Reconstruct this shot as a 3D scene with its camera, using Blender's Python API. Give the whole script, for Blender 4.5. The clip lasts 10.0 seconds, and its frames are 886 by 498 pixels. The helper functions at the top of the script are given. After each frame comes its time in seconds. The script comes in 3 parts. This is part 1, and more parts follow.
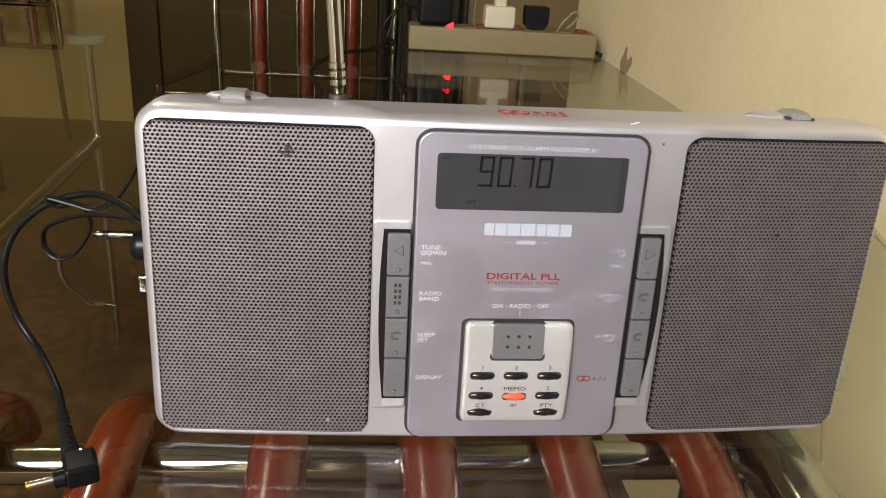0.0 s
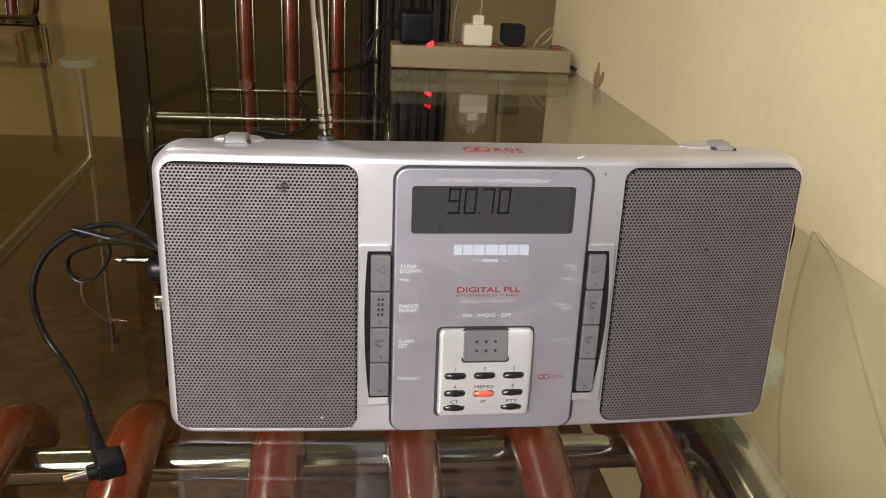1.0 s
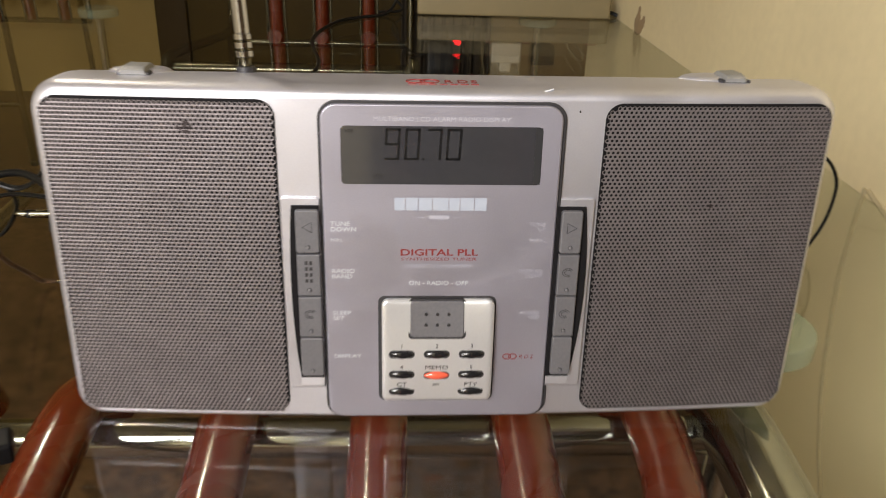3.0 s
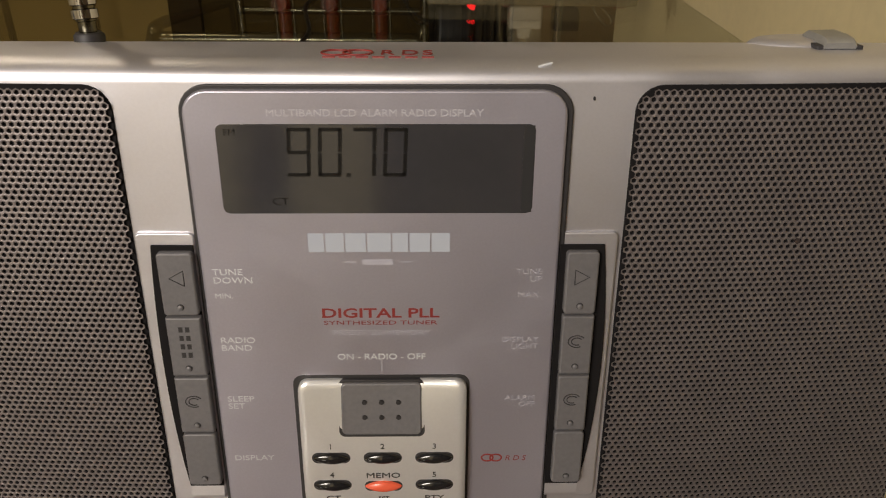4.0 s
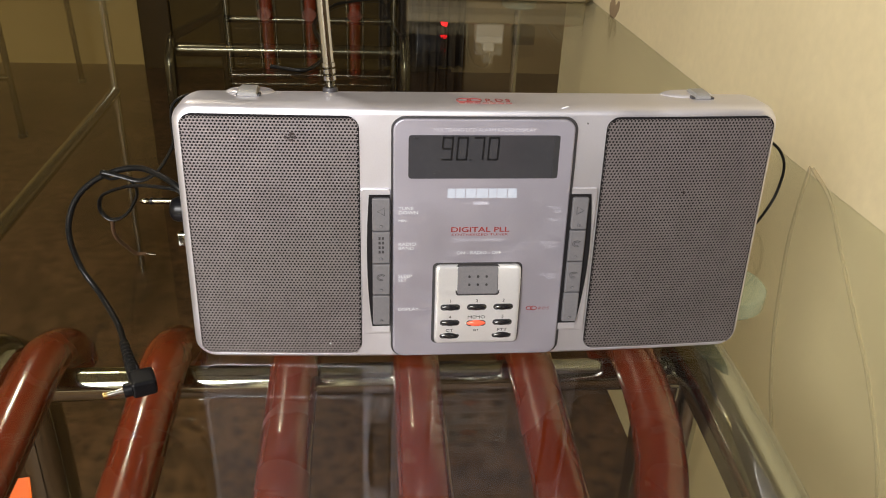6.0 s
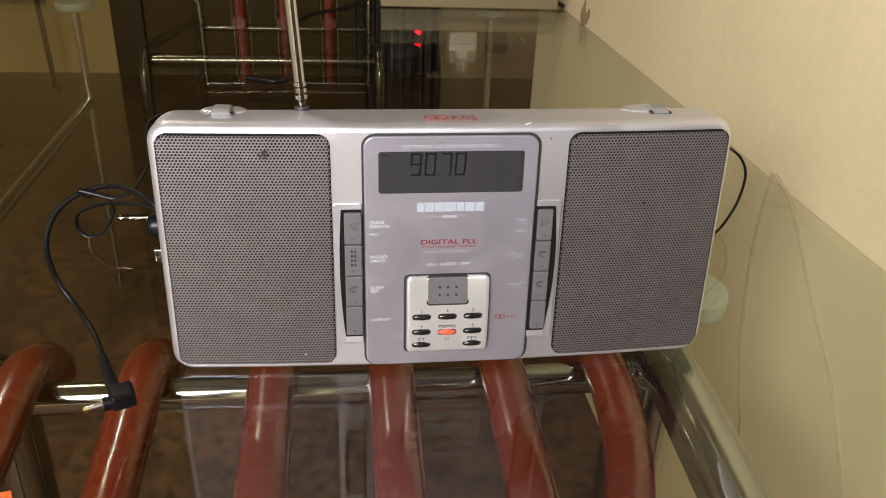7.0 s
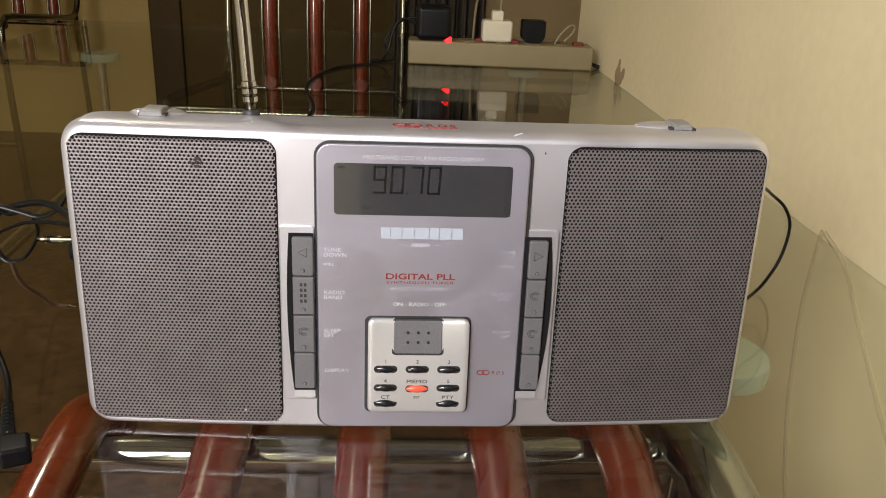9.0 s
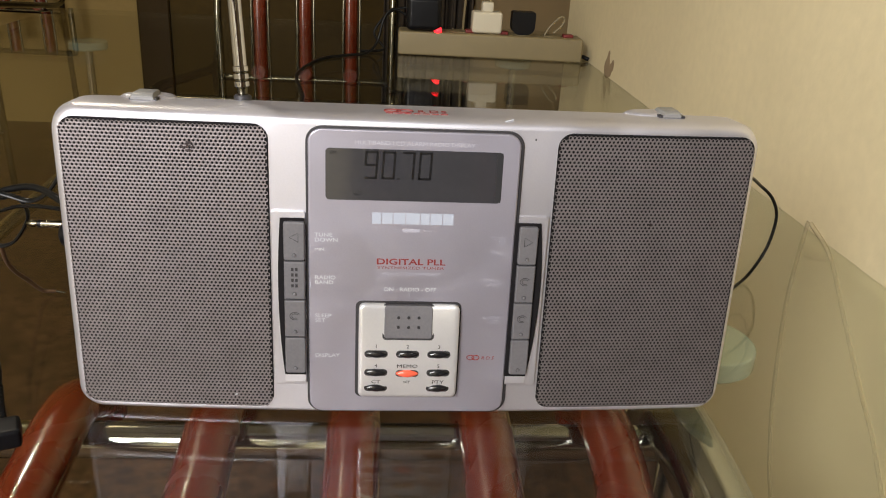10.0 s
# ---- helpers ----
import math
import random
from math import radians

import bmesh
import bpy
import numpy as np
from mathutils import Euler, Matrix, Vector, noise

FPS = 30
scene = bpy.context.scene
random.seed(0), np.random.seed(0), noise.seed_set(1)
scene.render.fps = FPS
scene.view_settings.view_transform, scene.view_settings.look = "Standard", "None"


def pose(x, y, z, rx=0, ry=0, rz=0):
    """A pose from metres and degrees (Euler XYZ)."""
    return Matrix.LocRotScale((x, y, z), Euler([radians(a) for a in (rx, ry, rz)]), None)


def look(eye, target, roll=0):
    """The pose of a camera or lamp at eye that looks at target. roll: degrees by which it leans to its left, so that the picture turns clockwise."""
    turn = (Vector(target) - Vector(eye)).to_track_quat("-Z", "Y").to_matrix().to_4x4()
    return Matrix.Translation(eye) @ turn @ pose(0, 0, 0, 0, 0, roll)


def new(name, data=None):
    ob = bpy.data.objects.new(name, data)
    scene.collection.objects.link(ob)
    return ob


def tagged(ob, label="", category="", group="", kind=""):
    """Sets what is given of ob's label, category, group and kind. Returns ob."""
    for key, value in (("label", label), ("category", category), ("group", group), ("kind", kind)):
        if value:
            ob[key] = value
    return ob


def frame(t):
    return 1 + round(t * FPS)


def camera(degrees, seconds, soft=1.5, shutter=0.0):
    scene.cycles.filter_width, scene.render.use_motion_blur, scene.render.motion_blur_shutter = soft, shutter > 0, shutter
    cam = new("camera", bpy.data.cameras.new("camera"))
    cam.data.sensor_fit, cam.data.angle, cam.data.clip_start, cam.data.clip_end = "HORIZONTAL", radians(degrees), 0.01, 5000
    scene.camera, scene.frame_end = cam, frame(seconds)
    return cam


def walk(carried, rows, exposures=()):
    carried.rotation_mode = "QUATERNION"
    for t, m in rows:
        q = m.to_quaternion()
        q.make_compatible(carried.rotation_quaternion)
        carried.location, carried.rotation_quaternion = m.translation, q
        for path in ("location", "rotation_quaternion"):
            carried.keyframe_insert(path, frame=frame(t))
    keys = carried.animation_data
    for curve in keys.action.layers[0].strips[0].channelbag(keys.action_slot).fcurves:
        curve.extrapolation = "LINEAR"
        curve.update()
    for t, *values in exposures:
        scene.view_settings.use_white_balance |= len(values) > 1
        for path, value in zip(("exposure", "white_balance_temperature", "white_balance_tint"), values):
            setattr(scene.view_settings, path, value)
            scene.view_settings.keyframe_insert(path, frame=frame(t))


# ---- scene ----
cam = camera(57.3, 10.0, soft=1.0, shutter=0.4)
PATH = [
    (0, (-0.063, -0.279, 0.198), (0.153, 1.552, -0.576), 3.9),
    (0.5, (-0.064, -0.312, 0.216), (0.172, 1.515, -0.564), 3.5),
    (1, (-0.063, -0.322, 0.222), (0.182, 1.512, -0.537), 3.1),
    (1.5, (-0.057, -0.318, 0.219), (0.189, 1.515, -0.543), 3.1),
    (2, (-0.056, -0.334, 0.223), (0.184, 1.498, -0.542), 3.1),
    (2.5, (-0.051, -0.333, 0.222), (0.178, 1.497, -0.553), 2.7),
    (2.7, (-0.038, -0.318, 0.215), (0.154, 1.491, -0.617), 2.6),
    (3.8, (0.019, -0.171, 0.173), (-0.027, 1.624, -0.709), -0.5),
    (4, (0.011, -0.173, 0.176), (0.05, 1.601, -0.746), 0.7),
    (4.3, (0.006, -0.192, 0.181), (0.053, 1.578, -0.749), 2.1),
    (4.5, (-0.011, -0.246, 0.196), (0.09, 1.519, -0.739), 2.5),
    (4.7, (-0.038, -0.31, 0.223), (0.113, 1.451, -0.711), 2.8),
    (5, (-0.069, -0.353, 0.248), (0.124, 1.409, -0.678), 3.2),
    (5.5, (-0.067, -0.348, 0.243), (0.121, 1.414, -0.685), 2.5),
    (5.7, (-0.059, -0.349, 0.243), (0.126, 1.412, -0.686), 2.5),
    (6.8, (-0.05, -0.355, 0.248), (0.163, 1.406, -0.677), 2.4),
    (7, (-0.05, -0.36, 0.253), (0.185, 1.4, -0.667), 2.4),
    (7.5, (-0.048, -0.354, 0.252), (0.199, 1.425, -0.627), 2.5),
    (7.8, (-0.036, -0.323, 0.231), (0.161, 1.517, -0.528), 1.4),
    (8, (-0.026, -0.294, 0.204), (0.1, 1.569, -0.511), 0.8),
    (8.5, (-0.008, -0.297, 0.201), (0.108, 1.564, -0.524), 2.0),
    (9, (-0.013, -0.307, 0.207), (0.12, 1.541, -0.545), 2.8),
    (9.5, (-0.017, -0.309, 0.209), (0.136, 1.536, -0.548), 3.2),
    (10, (-0.014, -0.31, 0.205), (0.148, 1.53, -0.562), 3.4),
]
walk(cam, [(t, look(eye, target, roll)) for t, eye, target, roll in PATH],
     [(0.0, 0.06, 6500, 10), (1.0, 0.03, 6500, 10), (2.7, 0.01, 6500, 10), (3.8, -0.85, 7500, 10), (4.2, -0.85, 7500, 10), (4.7, 0.08, 6600, 10),
      (5.7, 0.08, 6600, 10), (6.8, 0.0, 6500, 10), (7.5, -0.03, 6500, 10), (8.5, -0.1, 6500, 10), (10.0, -0.12, 6500, 10)])

# ---- light ----
world = bpy.data.worlds.new("world")
scene.world = world
world.use_nodes = True
world.node_tree.nodes["Background"].inputs[0].default_value = (0.9, 0.8, 0.6, 1)
world.node_tree.nodes["Background"].inputs[1].default_value = 0.02
FLOOR, CEILING = -0.52, 2.1
WALL_X = 0.311


bulb_data = bpy.data.lights.new("bulb", "POINT")
bulb_data.energy, bulb_data.color, bulb_data.shadow_soft_size = 110, (0.965, 0.957, 0.975), 0.25
bulb = new("bulb", bulb_data)
bulb.location = (-0.52, -0.95, 0.60)
table_bulb_data = bpy.data.lights.new("table_bulb", "POINT")
table_bulb_data.energy, table_bulb_data.color, table_bulb_data.shadow_soft_size = 8, (1.0, 0.92, 0.78), 0.035
table_bulb = new("table_bulb", table_bulb_data)
table_bulb.location = (-0.58, 0.69, 0.92)


# ---- materials ----
def material(name, colour, rough=0.5, metal=0.0, grain=0.0, grain_scale=200.0, bump=0.0, bump_scale=400.0, second=None,
             blotch=0.0, blotch_scale=8.0, coat=0.0, transmission=0.0, ior=1.45, smudge=0.0, smudge_scale=22.0):
    m = bpy.data.materials.new(name)
    m.use_nodes = True
    nt = m.node_tree
    b = nt.nodes["Principled BSDF"]
    b.inputs["Base Color"].default_value = (*colour, 1)
    b.inputs["Roughness"].default_value = rough
    b.inputs["Metallic"].default_value = metal
    b.inputs["Coat Weight"].default_value = coat
    b.inputs["Coat Roughness"].default_value = 0.08
    b.inputs["Transmission Weight"].default_value = transmission
    b.inputs["IOR"].default_value = ior
    tc = nt.nodes.new("ShaderNodeTexCoord")
    if grain or blotch:
        last = None
        for amount, scale, detail in ((blotch, blotch_scale, 4), (grain, grain_scale, 2)):
            if not amount:
                continue
            n = nt.nodes.new("ShaderNodeTexNoise")
            n.inputs["Scale"].default_value, n.inputs["Detail"].default_value = scale, detail
            nt.links.new(tc.outputs["Object"], n.inputs["Vector"])
            ramp = nt.nodes.new("ShaderNodeMapRange")
            ramp.inputs["From Min"].default_value, ramp.inputs["From Max"].default_value = 0.3, 0.7
            nt.links.new(n.outputs["Fac"], ramp.inputs["Value"])
            mul = nt.nodes.new("ShaderNodeMath")
            mul.operation = "MULTIPLY"
            mul.inputs[1].default_value = amount
            nt.links.new(ramp.outputs[0], mul.inputs[0])
            mix = nt.nodes.new("ShaderNodeMix")
            mix.data_type = "RGBA"
            nt.links.new(mul.outputs[0], mix.inputs["Factor"])
            if last is None:
                mix.inputs["A"].default_value = (*colour, 1)
            else:
                nt.links.new(last, mix.inputs["A"])
            dark = second or tuple(c * 0.55 for c in colour)
            mix.inputs["B"].default_value = (*dark, 1)
            last = mix.outputs["Result"]
        nt.links.new(last, b.inputs["Base Color"])
    if smudge:
        n = nt.nodes.new("ShaderNodeTexNoise")
        n.inputs["Scale"].default_value, n.inputs["Detail"].default_value, n.inputs["Distortion"].default_value = smudge_scale, 5, 1.2
        nt.links.new(tc.outputs["Object"], n.inputs["Vector"])
        mr = nt.nodes.new("ShaderNodeMapRange")
        mr.inputs["From Min"].default_value, mr.inputs["From Max"].default_value = 0.3, 0.7
        mr.inputs["To Min"].default_value, mr.inputs["To Max"].default_value = max(0.02, rough - smudge), rough + smudge
        nt.links.new(n.outputs["Fac"], mr.inputs["Value"])
        nt.links.new(mr.outputs[0], b.inputs["Roughness"])
    if bump:
        n = nt.nodes.new("ShaderNodeTexNoise")
        n.inputs["Scale"].default_value, n.inputs["Detail"].default_value = bump_scale, 3
        nt.links.new(tc.outputs["Object"], n.inputs["Vector"])
        bp = nt.nodes.new("ShaderNodeBump")
        bp.inputs["Strength"].default_value, bp.inputs["Distance"].default_value = bump, 0.002
        nt.links.new(n.outputs["Fac"], bp.inputs["Height"])
        nt.links.new(bp.outputs[0], b.inputs["Normal"])
    return m


def glowing(name, colour, strength):
    m = material(name, colour, 0.4)
    b = m.node_tree.nodes["Principled BSDF"]
    b.inputs["Emission Color"].default_value = (*colour, 1)
    b.inputs["Emission Strength"].default_value = strength
    return m


SILVER = material("silver_paint", (0.72, 0.71, 0.765), 0.44, 0.85, grain=0.07, grain_scale=1500, bump=0.012, bump_scale=2500, blotch=0.10, blotch_scale=25, smudge=0.07)
PANEL = material("grey_panel_paint", (0.455, 0.44, 0.515), 0.40, 0.65, grain=0.10, grain_scale=1700, bump=0.012, bump_scale=2600, blotch=0.12, blotch_scale=30, smudge=0.10)
PAD = material("pale_keypad_paint", (0.83, 0.83, 0.84), 0.30, 0.6, grain=0.06, grain_scale=1200, smudge=0.015)
KEY = material("grey_key_plastic", (0.17, 0.165, 0.175), 0.45, 0.2, grain=0.25, grain_scale=900, bump=0.03, bump_scale=1500, smudge=0.1)
GRILL = material("grill_metal", (0.285, 0.253, 0.255), 0.5, 0.75, grain=0.3, grain_scale=120, blotch=0.25, blotch_scale=18)
GRILL_SPOT = material("grill_dark_brown", (0.035, 0.024, 0.024), 0.7, grain=0.3, grain_scale=400)
BROWN = material("brown_wire_sleeve", (0.10, 0.055, 0.03), 0.45, grain=0.3, grain_scale=300)
DARK = material("dark_recess", (0.010, 0.009, 0.010), 0.8, grain=0.3, grain_scale=400, ior=1.25)
GAP = material("shadow_gap_plastic", (0.03, 0.028, 0.03), 0.5)
BLACK = material("black_plastic", (0.005, 0.005, 0.006), 0.34, grain=0.3, grain_scale=500, ior=1.3)
BLUE_WHITE = material("pale_blue_white_ink", (0.42, 0.455, 0.53), 0.5)
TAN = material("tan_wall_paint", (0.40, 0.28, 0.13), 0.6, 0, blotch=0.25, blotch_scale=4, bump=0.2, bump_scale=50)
RUBBER = material("black_rubber", (0.005, 0.005, 0.005), 0.34, bump=0.05, bump_scale=600, ior=1.3)
LCD = material("lcd_film", (0.045, 0.045, 0.050), 0.12, 0.0, coat=1.0, grain=0.15, grain_scale=300, blotch=0.3, blotch_scale=50, smudge=0.09)
SEGMENT = material("lcd_segment", (0.006, 0.006, 0.007), 0.3)
LCD_DARKER = material("lcd_darker_strip", (0.032, 0.032, 0.034), 0.3)
WHITE_INK = material("white_ink", (0.60, 0.62, 0.65), 0.5)
FAINT_INK = material("faint_ink", (0.40, 0.39, 0.45), 0.5)
PALE_INK = material("pale_ink", (0.50, 0.49, 0.54), 0.5)
RED_INK = material("red_ink", (0.24, 0.028, 0.025), 0.5)
BLACK_INK = material("black_ink", (0.03, 0.03, 0.03), 0.5)
BUTTON = material("black_button", (0.012, 0.012, 0.014), 0.2, coat=0.6)
RED_BUTTON = material("red_button", (0.85, 0.13, 0.07), 0.25, coat=0.6)
CHROME = material("chrome", (0.40, 0.40, 0.385), 0.09, 1.0, blotch=0.2, blotch_scale=30)
CLIP = material("grey_clip_paint", (0.33, 0.325, 0.31), 0.5, 0.4, grain=0.2, grain_scale=600)
AERIAL = material("aerial_chrome", (0.52, 0.53, 0.60), 0.06, 1.0)
# Dull small metal; on the two farther chairs its darkness stands for shade.
DULL = material("dull_shaded_chrome", (0.15, 0.138, 0.10), 0.22, 1.0, blotch=0.3, blotch_scale=20)
STEEL = material("dull_steel", (0.55, 0.54, 0.50), 0.25, 1.0, grain=0.2, grain_scale=200)
BRASS = material("brass_tip", (0.75, 0.55, 0.2), 0.25, 1.0)
VINYL = material("red_brown_vinyl", (0.165, 0.021, 0.006), 0.24, 0.0, coat=0.8, blotch=0.5, blotch_scale=14, grain=0.25, grain_scale=260, bump=0.06, bump_scale=500, smudge=0.12)
WALL = material("cream_wall_paint", (0.76, 0.655, 0.41), 0.6, 0, blotch=0.22, blotch_scale=5, grain=0.12, grain_scale=90, bump=0.25, bump_scale=60)
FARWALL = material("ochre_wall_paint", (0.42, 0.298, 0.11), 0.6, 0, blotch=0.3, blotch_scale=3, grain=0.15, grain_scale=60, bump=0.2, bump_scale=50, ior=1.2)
WOOD = material("brown_door_wood", (0.095, 0.06, 0.014), 0.5, 0, blotch=0.4, blotch_scale=4, grain=0.3, grain_scale=40, bump=0.1, bump_scale=80, ior=1.2)
DARKWOOD = material("dark_wood", (0.07, 0.044, 0.016), 0.45, 0, blotch=0.4, blotch_scale=6, grain=0.3, grain_scale=60, ior=1.2)
CLOTH = material("grey_brown_curtain", (0.16, 0.13, 0.10), 0.9, 0, blotch=0.6, blotch_scale=14, grain=0.4, grain_scale=200, bump=0.2, bump_scale=200, ior=1.2)
FLOORMAT = material("speckled_brown_floor", (0.165, 0.089, 0.043), 0.5, 0, blotch=0.6, blotch_scale=7, grain=0.75, grain_scale=55, second=(0.035, 0.022, 0.012), ior=1.2)
CEIL = material("white_ceiling", (0.75, 0.70, 0.58), 0.7, 0, blotch=0.15, blotch_scale=3)
STRIPMAT = material("ivory_plastic", (0.22, 0.175, 0.09), 0.45, 0, blotch=0.2, blotch_scale=20)
WHITEPL = material("white_plastic", (0.55, 0.50, 0.38), 0.4, 0)
MAROON = material("maroon_switch", (0.16, 0.02, 0.018), 0.4)
STAIN = material("brown_wall_stain", (0.33, 0.235, 0.135), 0.8, 0, blotch=0.5, blotch_scale=60)
CRACK = material("crack_filler", (0.42, 0.35, 0.21), 0.8)
ORANGE = material("orange_plastic", (0.85, 0.14, 0.02), 0.4)
DISC = material("pale_green_glass", (0.62, 0.72, 0.60), 0.2, 0, coat=0.3, transmission=0.5)
LED = glowing("red_lamp", (1.0, 0.012, 0.018), 5.0)


def sheet_glass(name, tint, ior):
    """Plain tinted sheet glass: it lets light through and mirrors by its angle."""
    m = bpy.data.materials.new(name)
    m.use_nodes = True
    nt = m.node_tree
    nt.nodes.remove(nt.nodes["Principled BSDF"])
    clear, gloss, mix, edge, power, curve = (nt.nodes.new("ShaderNode" + k) for k in ("BsdfTransparent", "BsdfGlossy", "MixShader", "LayerWeight", "Math", "Math"))
    clear.inputs[0].default_value = (*tint, 1)
    tc, n, mr = nt.nodes.new("ShaderNodeTexCoord"), nt.nodes.new("ShaderNodeTexNoise"), nt.nodes.new("ShaderNodeMapRange")
    n.inputs["Scale"].default_value, n.inputs["Detail"].default_value = 6.0, 6
    mr.inputs["From Min"].default_value, mr.inputs["From Max"].default_value = 0.45, 0.75
    mr.inputs["To Min"].default_value, mr.inputs["To Max"].default_value = 0.004, 0.045
    nt.links.new(tc.outputs["Object"], n.inputs["Vector"])
    nt.links.new(n.outputs["Fac"], mr.inputs["Value"])
    nt.links.new(mr.outputs[0], gloss.inputs["Roughness"])
    edge.inputs["Blend"].default_value = 0.5
    power.operation, power.inputs[1].default_value = "POWER", 5.0
    curve.operation, curve.inputs[1].default_value, curve.inputs[2].default_value = "MULTIPLY_ADD", 0.95, ((ior - 1) / (ior + 1)) ** 2
    nt.links.new(edge.outputs["Facing"], power.inputs[0])
    nt.links.new(power.outputs[0], curve.inputs[0])
    nt.links.new(curve.outputs[0], mix.inputs[0])
    nt.links.new(clear.outputs[0], mix.inputs[1])
    nt.links.new(gloss.outputs[0], mix.inputs[2])
    nt.links.new(mix.outputs[0], nt.nodes["Material Output"].inputs[0])
    return m


GLASS = sheet_glass("table_glass", (0.975, 0.987, 0.96), 1.52)
UNDERSIDE = sheet_glass("table_glass_underside", (0.975, 0.987, 0.96), 1.45)


# ---- mesh helpers ----
def part(name, bm, mat, parent=None, label="", smooth=True):
    me = bpy.data.meshes.new(name)
    bm.to_mesh(me)
    bm.free()
    me.materials.append(mat)
    if smooth:
        for p in me.polygons:
            p.use_smooth = True
        me.set_sharp_from_angle(angle=radians(50))
    ob = new(name, me)
    if smooth:
        ob.modifiers.new("normals", "WEIGHTED_NORMAL").keep_sharp = True
    ob.parent = parent
    if label:
        ob["label"] = label
    return ob


def thing(name, m, label, category, group="", kind=""):
    ob = new(name)
    ob.empty_display_size = 0.02
    ob.matrix_world = m
    return tagged(ob, label, category, group, kind)


def box_bm(x0, x1, y0, y1, z0, z1, bevel=0.0, seg=2):
    bm = bmesh.new()
    bmesh.ops.create_cube(bm, size=1)
    for v in bm.verts:
        v.co = ((x0 + x1) / 2 + v.co.x * (x1 - x0), (y0 + y1) / 2 + v.co.y * (y1 - y0), (z0 + z1) / 2 + v.co.z * (z1 - z0))
    if bevel:
        bmesh.ops.bevel(bm, geom=bm.edges[:], offset=bevel, segments=seg, affect="EDGES", profile=0.5)
    return bm


def smooth_line(points, n=8):
    """A Catmull-Rom curve through the points."""
    p = [Vector(q) for q in points]
    p = [p[0] * 2 - p[1], *p, p[-1] * 2 - p[-2]]
    out = []
    for i in range(1, len(p) - 2):
        for k in range(n):
            t = k / n
            out.append(0.5 * (2 * p[i] + (p[i + 1] - p[i - 1]) * t + (2 * p[i - 1] - 5 * p[i] + 4 * p[i + 1] - p[i + 2]) * t * t
                              + (3 * p[i] - p[i - 1] - 3 * p[i + 1] + p[i + 2]) * t ** 3))
    out.append(p[-2])
    return out


def tube_bm(line, radius, sides=12, flat=1.0, bm=None):
    """A tube along a line; radius may be a function of the way along (0 to 1). flat squeezes it across its second axis."""
    bm = bm or bmesh.new()
    line = [Vector(q) for q in line]
    rings = []
    side = None
    for i, p in enumerate(line):
        d = (line[min(i + 1, len(line) - 1)] - line[max(i - 1, 0)]).normalized()
        if side is None:
            side = d.orthogonal() if abs(d.z) > 0.95 else d.cross(Vector((0, 0, 1)))
        side = (side - d * side.dot(d)).normalized()
        up = side.cross(d)
        r = radius(i / (len(line) - 1)) if callable(radius) else radius
        rings.append([bm.verts.new(p + side * (r * math.cos(a)) + up * (r * flat * math.sin(a)))
                      for a in (2 * math.pi * k / sides for k in range(sides))])
    for a, b in zip(rings, rings[1:]):
        for k in range(sides):
            bm.faces.new((a[k], a[(k + 1) % sides], b[(k + 1) % sides], b[k]))
    bm.faces.new(rings[0][::-1])
    bm.faces.new(rings[-1])
    bmesh.ops.recalc_face_normals(bm, faces=bm.faces[:])
    return bm


def outline(x0, x1, z0, z1, rt, rb, n=6, mid=10):
    """A rounded rectangle as columns (x, top, bottom)."""
    cols = []
    for k in range(n + 1):
        a = math.pi / 2 * k / n
        u = 1 - math.cos(a)
        r = max(rt, rb)
        x = x0 + r * u

        def drop(q):
            w = min(1.0, r * u / q) if q > 0 else 1.0
            return q * (1 - math.sqrt(max(0.0, 1 - (1 - w) ** 2)))
        cols.append((x, z1 - drop(rt), z0 + drop(rb)))
    left = cols
    right = [(x1 - (x - x0), t, b) for x, t, b in reversed(left)]
    xa, xb = left[-1][0], right[0][0]
    inner = [(xa + (xb - xa) * k / mid, z1, z0) for k in range(1, mid)]
    return left + inner + right


def slab_bm(sections, bend=None):
    """A lofted body: sections are (y, columns) from front to back, all with as many columns. bend(x) shifts y."""
    bm = bmesh.new()
    bend = bend or (lambda x: 0.0)
    rings, caps = [], []
    for y, cols in sections:
        top = [bm.verts.new((x, y + bend(x), t)) for x, t, b in cols]
        bot = [bm.verts.new((x, y + bend(x), b)) for x, t, b in cols]
        rings.append(top + bot[::-1])
        caps.append((top, bot))
    n = len(rings[0])
    for a, b in zip(rings, rings[1:]):
        for k in range(n):
            bm.faces.new((a[k], a[(k + 1) % n], b[(k + 1) % n], b[k]))
    for (top, bot) in (caps[0], caps[-1]):
        for k in range(len(top) - 1):
            bm.faces.new((top[k], bot[k], bot[k + 1], top[k + 1]))
    bmesh.ops.remove_doubles(bm, verts=bm.verts[:], dist=1e-6)
    bmesh.ops.recalc_face_normals(bm, faces=bm.faces[:])
    return bm


def plate_bm(x0, x1, z0, z1, r, y_front, y_back, edge=0.0004, bend=None, rb=None, mid=10):
    """A rounded plate standing in x and z, its front edge softened."""
    rb = r if rb is None else rb
    e = edge

    def prof(d):
        return outline(x0 + d, x1 - d, z0 + d, z1 - d, max(r - d, 1e-5), max(rb - d, 1e-5), mid=mid)
    return slab_bm([(y_front, prof(e)), (y_front + e * 0.3, prof(e * 0.3)), (y_front + e, prof(0)), (y_back, prof(0))], bend)


